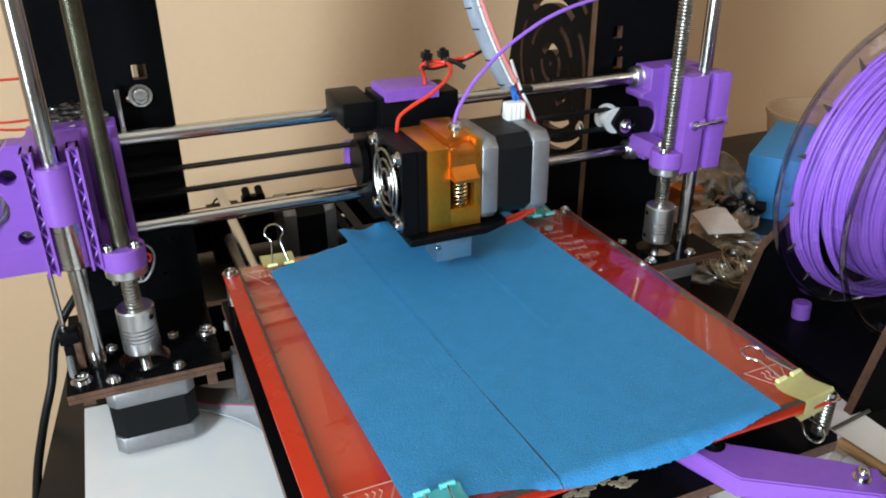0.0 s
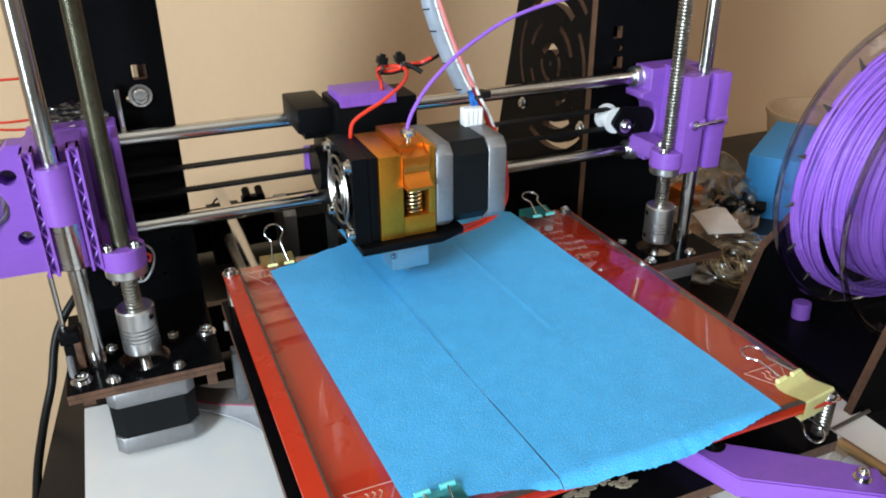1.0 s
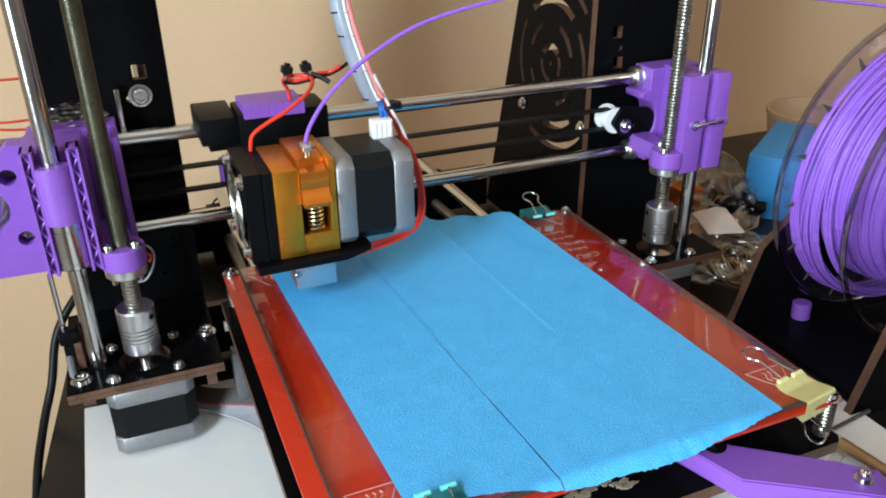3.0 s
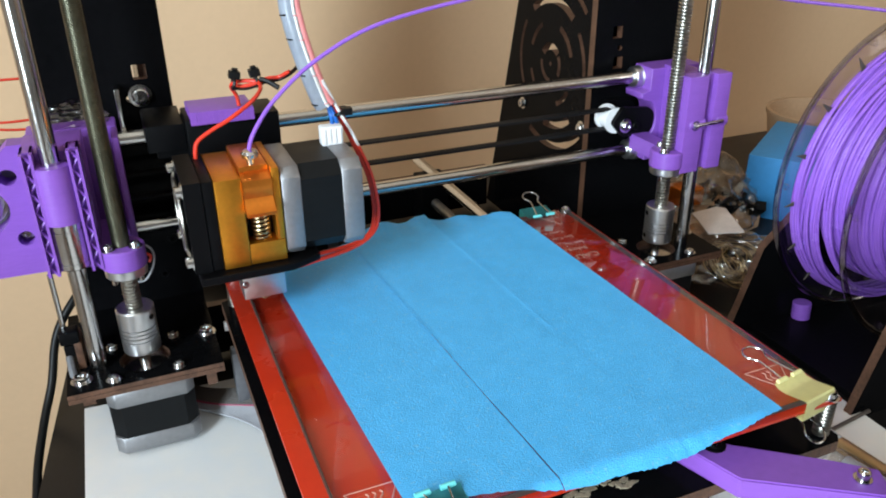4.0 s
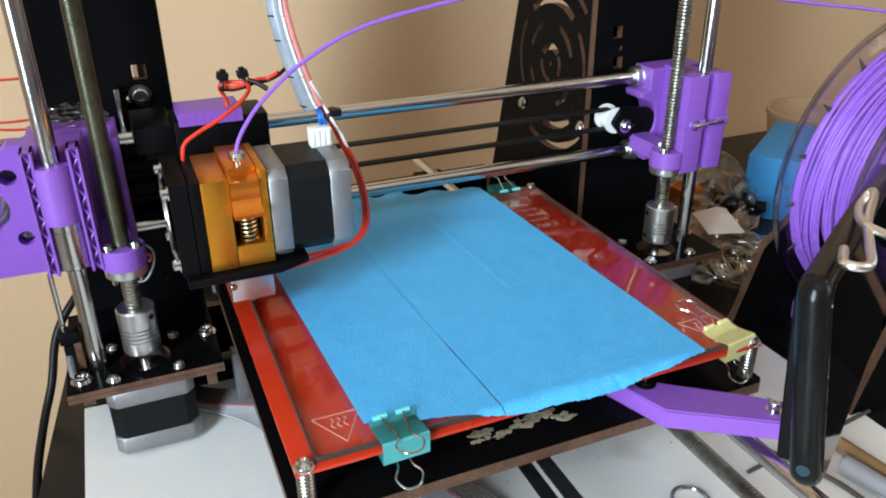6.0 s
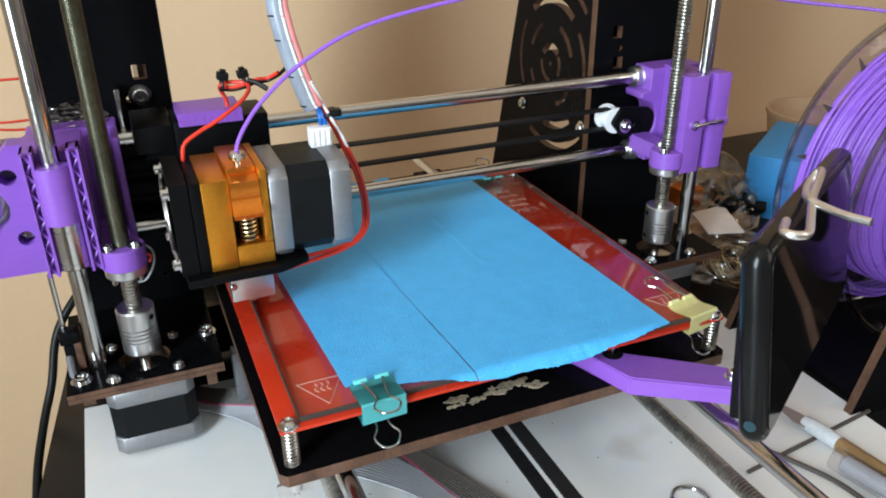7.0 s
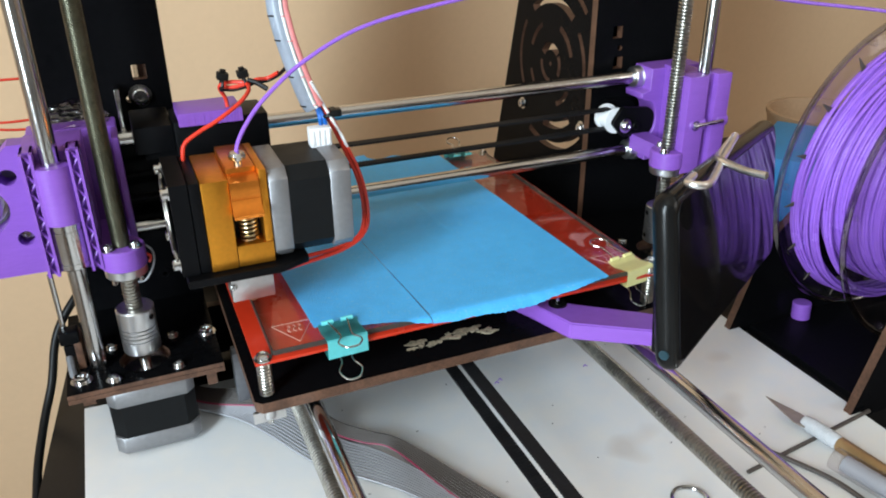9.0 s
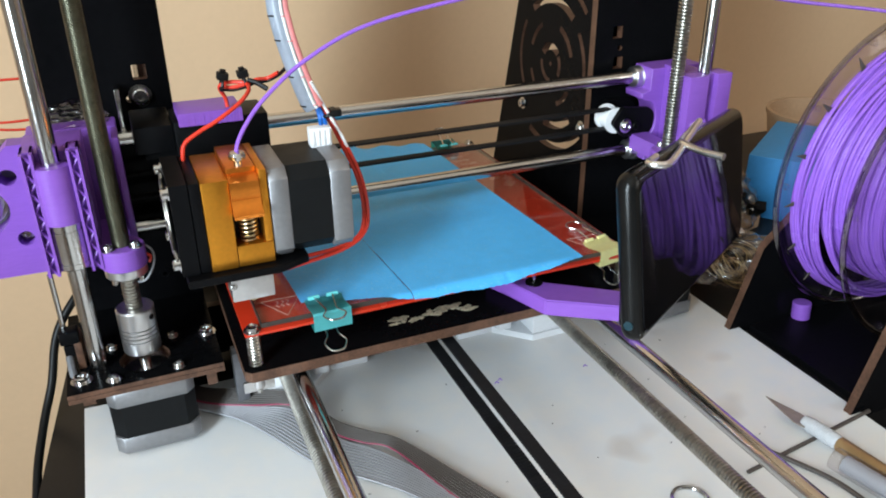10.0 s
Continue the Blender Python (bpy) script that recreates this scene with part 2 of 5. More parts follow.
def sheet(name, outline, holes, thick, m, parent=None, label="", face=None, edge=None):
    """Laser-cut sheet with real openings: glossy faces, brown cut edges. m places its plan in the world."""
    cu = bpy.data.curves.new(name, "CURVE")
    cu.dimensions, cu.fill_mode, cu.extrude = "2D", "BOTH", thick / 2
    for poly in (outline, *holes):
        sp = cu.splines.new("POLY")
        sp.points.add(len(poly) - 1)
        for p, (x, y) in zip(sp.points, poly):
            p.co = (x, y, 0, 1)
        sp.use_cyclic_u = True
    tmp = new("tmp", cu)
    bpy.context.view_layer.update()
    me = bpy.data.meshes.new_from_object(tmp.evaluated_get(bpy.context.evaluated_depsgraph_get()))
    bpy.data.objects.remove(tmp)
    bpy.data.curves.remove(cu)
    me.name = name
    for k in range(len(me.materials) - 1, -1, -1):
        me.materials.pop(index=k)
    me.materials.append(face or BLACK)
    me.materials.append(edge or EDGE)
    for f in me.polygons:
        f.material_index = 0 if abs(f.normal.z) > 0.7 else 1
        f.use_smooth = False
    me.transform(m)
    ob = new(name, me)
    if parent is not None:
        ob.parent = parent
    if label:
        tagged(ob, label)
    return ob


def text_bm(words, size):
    cu = bpy.data.curves.new("txt", "FONT")
    cu.body, cu.size, cu.extrude = words, size, 0.00005
    tmp = new("tmp", cu)
    bpy.context.view_layer.update()
    me = bpy.data.meshes.new_from_object(tmp.evaluated_get(bpy.context.evaluated_depsgraph_get()))
    bpy.data.objects.remove(tmp)
    bpy.data.curves.remove(cu)
    bm = bmesh.new()
    bm.from_mesh(me)
    bpy.data.meshes.remove(me)
    return bm


def thing(name, label, category, group="", kind=""):
    return tagged(new(name), label, category, group, kind)


def screw(name, parent, p, axis=(0, 0, 1), r=0.003, h=0.003, mat=None):
    """Socket-head screw: head with a recess, on a washer."""
    bm = bmesh.new()
    lathe(bm, p, axis, [(0, r * 1.45), (0.0006, r * 1.45), (0.00061, r), (h - 0.0005, r), (h, r * 0.85), (h, r * 0.5), (h - 0.0012, r * 0.48)], 14)
    return part(name, bm, mat or STEEL, parent)


XZ = Matrix(((1, 0, 0, 0), (0, 0, -1, 0), (0, 1, 0, 0), (0, 0, 0, 1)))   # plan (x, y) -> world (x, z)
YZ = Matrix(((0, 0, 1, 0), (1, 0, 0, 0), (0, 1, 0, 0), (0, 0, 0, 1)))    # plan (x, y) -> world (y, z)


# ---------------------------------------------------------------- room
def structure(name, bm, mat, label):
    return tagged(part(name, bm, mat), label, name.split("_")[0], kind="structure")


X0, X1, Y0, Y1, Z0, Z1 = -1.10, 1.6, -3.4, 0.36, -0.74, 1.75


def build_room():
    structure("floor", bx(bmesh.new(), X0, X1, Y0, Y1, Z0 - 0.1, Z0), FLOORM, "dark wooden floor of the room")
    structure("ceiling", bx(bmesh.new(), X0, X1, Y0, Y1, Z1, Z1 + 0.1), CEIL, "plain off-white ceiling")
    structure("wall_north", bx(bmesh.new(), X0 - 0.1, X1 + 0.1, Y1, Y1 + 0.1, Z0 - 0.1, Z1 + 0.1), WALL, "plain beige painted wall behind the printer")
    structure("wall_south", bx(bmesh.new(), X0 - 0.1, X1 + 0.1, Y0 - 0.1, Y0, Z0 - 0.1, Z1 + 0.1), GREYWALL, "unseen grey wall added across the room to set the bounce light")
    # unseen wall, its opening added to hold the east fill lamp
    bm = bmesh.new()
    bx(bm, X1, X1 + 0.1, Y0, -2.18, Z0 - 0.1, Z1 + 0.1)
    bx(bm, X1, X1 + 0.1, -0.72, Y1, Z0 - 0.1, Z1 + 0.1)
    bx(bm, X1, X1 + 0.1, -2.18, -0.72, Z0 - 0.1, 0.32)
    bx(bm, X1, X1 + 0.1, -2.18, -0.72, 1.58, Z1 + 0.1)
    structure("wall_east", bm, FARWALL, "unseen brown wall with an added opening for the fill lamp")
    bm = bmesh.new()
    wy0, wy1, wz0, wz1 = -1.26, -0.74, -0.07, 1.27
    bx(bm, X0 - 0.1, X0, Y0, wy0, Z0 - 0.1, Z1 + 0.1)
    bx(bm, X0 - 0.1, X0, wy1, Y1, Z0 - 0.1, Z1 + 0.1)
    bx(bm, X0 - 0.1, X0, wy0, wy1, Z0 - 0.1, wz0)
    bx(bm, X0 - 0.1, X0, wy0, wy1, wz1, Z1 + 0.1)
    structure("wall_west", bm, WHITEWALL, "unseen wall with a window opening, white for the rods' reflections")


build_room()


# ---------------------------------------------------------------- desk and board
def build_desk():
    t = thing("desk", "black desk standing before the wall", "desk")
    bm = prism(bmesh.new(), [(-0.287, -0.75), (1.1, -0.75), (1.1, 0.235), (-0.182, 0.235), (-0.2039, 0.0276), (-0.215, -0.0755)], -0.03, -0.004)
    part("desktop", bm, DESK, t)
    for x in (-0.10, 1.02):
        for y in (-0.70, 0.19):
            part("leg", bx(bmesh.new(), x - 0.025, x + 0.025, y - 0.025, y + 0.025, Z0, -0.03, 0.003), DESK, t)
    b = part("white_board", prism(bmesh.new(), [(-0.1945, -0.62), (0.204, -0.62), (0.2065, -0.036), (-0.1925, -0.014)], -0.004, 0.0), BOARD)
    tagged(b, "thin white laminated board lying under the printer", "board")
    rnd = random.Random(4)
    bits = thing("plastic_scraps", "tiny dark and purple scraps on the white board", "debris", kind="stuff")
    bm = bmesh.new()
    for i in range(30):
        x, y = rnd.uniform(-0.07, 0.17), rnd.uniform(-0.2, 0.0)
        a, s = rnd.random() * 6, rnd.uniform(0.0004, 0.0016)
        tube(bm, [(x, y, 0.0004), (x + s * math.cos(a), y + s * math.sin(a), 0.0005)], 0.00022, 5, 1)
    part("scraps", bm, DGREY, bits)
    bm = bmesh.new()
    tube(bm, [(0.098, -0.066, 0.0006), (0.103, -0.063, 0.001), (0.105, -0.067, 0.0006), (0.1, -0.069, 0.0008), (0.1005, -0.064, 0.0006)], 0.0004, 6, 5)
    for x, y in ((0.098, -0.083), (0.088, -0.092), (0.031, -0.086), (0.034, -0.084)):
        tube(bm, [(x, y, 0.0005), (x + 0.0014, y + 0.0008, 0.0009), (x + 0.0022, y - 0.0006, 0.0005)], 0.0003, 6, 4)
    part("shaving", bm, FILAMENT, bits)


build_desk()

# ---------------------------------------------------------------- printer
ZY = -0.048
LS, LL, RL, RS = -0.1765, -0.1546, 0.1676, 0.1882
FRY = 0.016
printer = thing("three_d_printer", "black acrylic 3D printer frame with purple brackets on white board", "3D printer")


def nema(parent, m, length, label):
    """Stepper motor: two cast end caps and a black laminated middle, axis along z, top face at z = 0."""
    mo = tagged(new("stepper_motor"), label)
    mo.parent = parent
    mo.matrix_basis = m

    def octo(h, c):
        return [(h, -h + c), (h, h - c), (h - c, h), (-h + c, h), (-h, h - c), (-h, -h + c), (-h + c, -h), (h - c, -h)]

    for z1, z0 in ((0, -0.0085), (-length + 0.0095, -length)):
        bm = prism(bmesh.new(), octo(0.02115, 0.0042), z0, z1)
        bmesh.ops.bevel(bm, geom=bm.edges[:], offset=0.0004, segments=1, affect="EDGES")
        part("end_cap", bm, MOTORGREY, mo)
    part("stator", prism(bmesh.new(), octo(0.0209, 0.0058), -length + 0.0095, -0.0085), MOTORBLACK, mo)
    bm = lathe(bmesh.new(), (0, 0, 0), (0, 0, 1), [(0, 0.011), (0.002, 0.011), (0.0021, 0.0025), (0.018, 0.0025)], 24)
    part("shaft", bm, STEEL, mo)
    return mo


def thread_profile(length, r, pitch, depth):
    out, n = [], int(length / pitch)
    for i in range(n):
        out += [(i * pitch, r - depth), (i * pitch + pitch * 0.25, r), (i * pitch + pitch * 0.7, r), (i * pitch + pitch * 0.95, r - depth)]
    return out


def build_frame():
    # uprights and feet
    for x0, x1, holes in ((-0.187, -0.117, [(-0.131, 0.179, 0.0035)]), (0.1485, 0.222, [(0.1655, 0.1755, 0.0035), (0.1675, 0.1555, 0.0035)])):
        hs = [[(x - h, z - h), (x + h, z - h), (x + h, z + h * 1.2), (x - h, z + h * 1.2)] for x, z, h in holes]
        hs.append(circle((x0 + x1) / 2 + (0.014 if x0 < 0 else -0.017), 0.1655, 0.0018))
        sheet("upright", [(x0, 0), (x1, 0), (x1, 0.40), (x0, 0.40)], hs, 0.006, Matrix.Translation((0, FRY, 0)) @ XZ, printer)
    sheet("crossbar", [(-0.117, 0), (0.146, 0), (0.146, 0.034), (-0.117, 0.034)], [], 0.006, Matrix.Translation((0, FRY, 0)) @ XZ, printer)
    sheet("top_beam", [(-0.187, 0.4), (0.222, 0.4), (0.222, 0.45), (-0.187, 0.45)], [], 0.006, Matrix.Translation((0, FRY, 0)) @ XZ, printer)
    # side braces with a slotted rosette
    c = (0.0727, 0.1444)
    rings = ((0.0125, ((30, 138, 0.0052), (-90, 5, 0.0034), (145, 212, 0.0036))),
             (0.0292, ((112, 160, 0.0042), (18, 62, 0.0034), (-38, -18, 0.0032), (-150, -112, 0.0036))),
             (0.0450, ((52, 127, 0.0054), (142, 180, 0.0038), (-30, 34, 0.0032), (-130, -82, 0.0052))),
             (0.0603, ((112, 136, 0.0038), (-136, -64, 0.0050))))
    holes = [slot(*c, r, a0, a1, w) for r, arcs in rings for a0, a1, w in arcs] + [circle(*c, 0.0016, 14)]
    for x, hs in ((0.1542, holes), (-0.1285, [])):
        sheet("side_brace", [(0.02, 0), (0.174, 0), (0.157, 0.06), (0.068, 0.40), (0.02, 0.40)], hs, 0.006, Matrix.Translation((x, 0, 0)) @ YZ, printer)
    for y, z in ((0.1113, 0.1056), (0.0259, 0.1094)):
        screw("bolt", printer, (0.1512, y, z), (-1, 0, 0), 0.0032, 0.003)
    # rear plate
    sheet("rear_plate", [(-0.117, 0), (0.146, 0), (0.146, 0.036), (-0.117, 0.036)], [], 0.006, Matrix.Translation((0, 0.166, 0)) @ XZ, printer)
    sheet("stiffener", [(0.155, 0.12), (0.190, 0.12), (0.190, 0.20), (0.155, 0.20)], [], 0.004, Matrix.Translation((0, FRY + 0.012, 0)) @ XZ, printer)
    # motor shelves
    for xc, x0, x1 in ((LL, -0.192, -0.1175), (RL, 0.1295, 0.205)):
        xs = LS if xc < 0 else RS
        sheet("motor_shelf", [(x0, -0.069), (x1, -0.069), (x1, FRY - 0.003), (x0, FRY - 0.003)],
                      [circle(xc, ZY, 0.0125, 28), circle(xs, ZY, 0.0041)], 0.0025, Matrix.Translation((0, 0, 0.0445)), printer)
        sheet("motor_shelf", [(x0, -0.069), (x1, -0.069), (x1, FRY - 0.003), (x0, FRY - 0.003)],
              [circle(xc, ZY, 0.0125, 28), circle(xs, ZY, 0.0041)], 0.0025, Matrix.Translation((0, 0, 0.0418)), printer)
        for dx, dy in ((-1, -1), (1, -1), (-1, 1), (1, 1)):
            screw("screw", printer, (xc + dx * 0.0155, ZY + dy * 0.0155, 0.0458), (0, 0, 1), 0.0026, 0.0024)
        for x, y in ((x0 + 0.007, -0.058), (x1 - 0.0045, -0.036)):
            screw("corner_bolt", printer, (x, y, 0.0458), (0, 0, 1), 0.0036, 0.0034)
        sheet("shelf_rib", [(-0.058, 0.031), (-0.050, 0.028), (FRY - 0.003, 0.0), (FRY - 0.003, 0.0405), (-0.058, 0.0405)], [], 0.006,
              Matrix.Translation(((x0 + 0.008) if xc < 0 else (x1 - 0.008), 0, 0)) @ YZ, printer)
        xp = x1 - 0.0065 if xc < 0 else x0 + 0.0065
        part("shelf_post", bx(bmesh.new(), xp - 0.0025, xp + 0.0025, -0.062, -0.054, 0.029, 0.0405, 0.0004), EDGE, printer)
        nema(printer, pose(xc, ZY, 0.0404), 0.0370, "square stepper motor with grey end caps and black middle")
    # z rods, screws, couplings
    for x in (LS, RS):
        part("smooth_rod", cy(bmesh.new(), (x, ZY, 0.0405), (x, ZY, 0.43), 0.0042, 24), STEEL, printer, "polished steel guide rod")
    for x, mat in ((LL, OILY), (RL, THREAD)):
        if x < 0:
            part("screw_end", lathe(bmesh.new(), (x, ZY, 0.066), (0, 0, 1), thread_profile(0.030, 0.0041, 0.0018, 0.0009), 16), THREAD, printer, "bare threaded screw end")
        bm = lathe(bmesh.new(), (x, ZY, 0.066 if x > 0 else 0.096), (0, 0, 1), thread_profile(0.36, 0.0042, 0.0020 if x > 0 else 0.0010, 0.0010 if x > 0 else 0.0002), 16)
        part("lead_screw", bm, mat, printer, "threaded steel lead screw")
        bm = bmesh.new()
        prof = [(0, 0.0088), (0.0005, 0.0092)]
        for k in range(4):
            h = 0.0072 + k * 0.0022
            prof += [(h, 0.0092), (h + 0.0001, 0.0080), (h + 0.0005, 0.0080), (h + 0.0006, 0.0092)]
        prof += [(0.0240, 0.0092), (0.0246, 0.0087), (0.0246, 0.0045), (0.0238, 0.0042)]
        lathe(bm, (x, ZY, 0.0520), (0, 0, 1), prof, 40)
        cp = part("coupling", bm, ALU, printer, "ribbed aluminium shaft coupling")
        for h, a in ((0.0042, 80), (0.0200, 80), (0.0042, 170), (0.0200, 170), (0.0200, 320)):
            d = Vector((math.cos(radians(a)), math.sin(radians(a)), 0))
            part("grub_screw", cy(bmesh.new(), Vector((x, ZY, 0.0520 + h)) + d * 0.0086, Vector((x, ZY, 0.0520 + h)) + d * 0.00935, 0.0016, 12), BPLAST, cp)
        part("motor_shaft", cy(bmesh.new(), (x, ZY, 0.042), (x, ZY, 0.0522), 0.0025, 12), STEEL, printer)
    # x rods and belt
    for z in (0.0988, 0.1487):
        part("x_rod", cy(bmesh.new(), (-0.165, 0, z), (0.178, 0, z), 0.0041, 28), STEEL, printer, "polished steel guide rod")
    for z, up in ((0.1292, -1), (0.1158, 1)):
        bm = bmesh.new()
        bx(bm, -0.20, 0.155, -0.003, 0.003, z - 0.0005, z + 0.0005)
        bt = part("drive_belt", bm, RUBBER, printer, "black toothed rubber belt")
        bm = bmesh.new()
        for i in range(174):
            x = -0.198 + i * 0.002
            bx(bm, x, x + 0.0011, -0.003, 0.003, z + up * 0.0005 - 0.00045, z + up * 0.0005 + 0.00045)
        tagged(part("teeth", bm, RUBBER, bt), kind="stuff")
    for s in (-1, 1):
        part("y_rod", cy(bmesh.new(), (s * 0.084, -0.52, 0.047), (s * 0.084, 0.175, 0.047), 0.004, 24), STEEL, printer, "polished steel guide rod")
        bm = lathe(bmesh.new(), (s * 0.085, -0.52, 0.021), (0, 1, 0), thread_profile(0.69, 0.0041, 0.0019, 0.0009), 14)
        part("threaded_rod", bm, THREAD, printer, "long threaded steel rod")
        for y in (-0.50, 0.146):
            part("rod_block", bx(bmesh.new(), s * 0.085 - 0.012, s * 0.085 + 0.012, y - 0.01, y + 0.01, 0.0, 0.052 if y < 0 else 0.0435, 0.001), BPLAST, printer)
    for z, up in ((0.0445, -1), (0.0285, 1)):
        bm = bmesh.new()
        bx(bm, -0.0055, 0.0010, -0.50, 0.138, z - 0.0005, z + 0.0005)
        bt = part("bed_belt", bm, RUBBER, printer, "black toothed rubber belt")
        bm = bmesh.new()
        for i in range(278):
            y = -0.42 + i * 0.002
            bx(bm, -0.0055, 0.0010, y, y + 0.0011, z + up * 0.0005 - 0.00045, z + up * 0.0005 + 0.00045)
        tagged(part("teeth", bm, RUBBER, bt), kind="stuff")
    nema(printer, pose(-0.006, 0.135, 0.0235, 0, 90, 0), 0.040, "square stepper motor driving the bed belt")
    part("rod_end_block", bx(bmesh.new(), -0.1118, -0.1050, -0.0540, -0.0450, 0.0, 0.0395, 0.001), SMOKE, printer, "pale plastic rod end block")
    lead = [(-0.1535, -0.030, 0.1010), (-0.1440, -0.030, 0.1005), (-0.1409, -0.030, 0.0948), (-0.1427, -0.030, 0.0870), (-0.1471, -0.030, 0.0812), (-0.1522, -0.028, 0.0802), (-0.1590, -0.022, 0.0808), (-0.1640, -0.010, 0.085)]
    part("sensor_lead", tube(bmesh.new(), lead, 0.0006, 8), GREY, printer, "thin grey looped lead")
    part("sensor_lead", tube(bmesh.new(), [(-0.1445, -0.031, 0.0965), (-0.1425, -0.031, 0.0945), (-0.1436, -0.031, 0.0915)], 0.0008, 8), REDWIRE, printer, "short red lead")
    for x, z in ((-0.1600, 0.078), (-0.1290, 0.083), (-0.1240, 0.100), (-0.1365, 0.0620)):
        screw("plate_screw", printer, (x, FRY - 0.003, z), (0, -1, 0), 0.0022, 0.0006, BPLAST)
    # upright fittings
    screw("upright_nut", printer, (-0.1325, FRY - 0.003, 0.167), (0, -1, 0), 0.0042, 0.004)
    bm = bx(bmesh.new(), -0.1450, -0.1425, 0.002, 0.0125, 0.152, 0.174, 0.0005)
    part("metal_tab", bm, STEEL, printer, "small bent metal tab")


build_frame()


def build_rod_clamps():
    for sx in (-1, 1):
        cl = tagged(new("rod_clamp"), "white printed clamp under the bed rods")
        cl.parent = printer

        def block(name, x0, x1, y0, y1, z0, z1):
            part(name, bx(bmesh.new(), min(sx * x0, sx * x1), max(sx * x0, sx * x1), y0, y1, z0, z1, 0.0008), WHITEP, cl)

        foot = [(0.0545, -0.0345), (0.0740, -0.0535), (0.0985, -0.0535), (0.0985, -0.018), (0.0545, -0.018)]
        part("foot", prism(bmesh.new(), [(sx * x, y) for x, y in (foot if sx > 0 else foot[::-1])], 0.0, 0.0042), WHITEP, cl)
        block("cheek", 0.0745, 0.0950, -0.0522, -0.026, 0.0042, 0.0425)
        block("cheek", 0.0565, 0.0655, -0.0405, -0.026, 0.0042, 0.0400)
        block("back", 0.0655, 0.0745, -0.0320, -0.026, 0.0042, 0.0400)
        block("tab", 0.0305, 0.0560, -0.0340, -0.0290, 0.0, 0.0170)
        screw("tab_bolt", cl, (sx * 0.0365, -0.0340, 0.0095), (0, -1, 0), 0.0036, 0.0030)


build_rod_clamps()


def fin_lattice(x, y, z0, z1, parent, dx):
    """Open printed truss edge of a bearing clamp: two thin rails joined by slanted webs."""
    bm = bmesh.new()
    bx(bm, x - dx, x - dx + 0.0012, y, y + 0.014, z0, z1)
    bx(bm, x + dx - 0.0012, x + dx, y, y + 0.014, z0, z1)
    bx(bm, x - dx, x + dx, y + 0.004, y + 0.014, z0, z1)
    n = 13
    for i in range(n):
        za, zb = z0 + (z1 - z0) * i / n, z0 + (z1 - z0) * (i + 1) / n
        xa, xb = (x - dx + 0.001, x + dx - 0.001) if i % 2 else (x + dx - 0.001, x - dx + 0.001)
        tube(bm, [(xa, y + 0.002, za), (xb, y + 0.002, zb)], 0.0007, 6, 1)
    return part("clamp_rib", bm, PURPLE, parent)


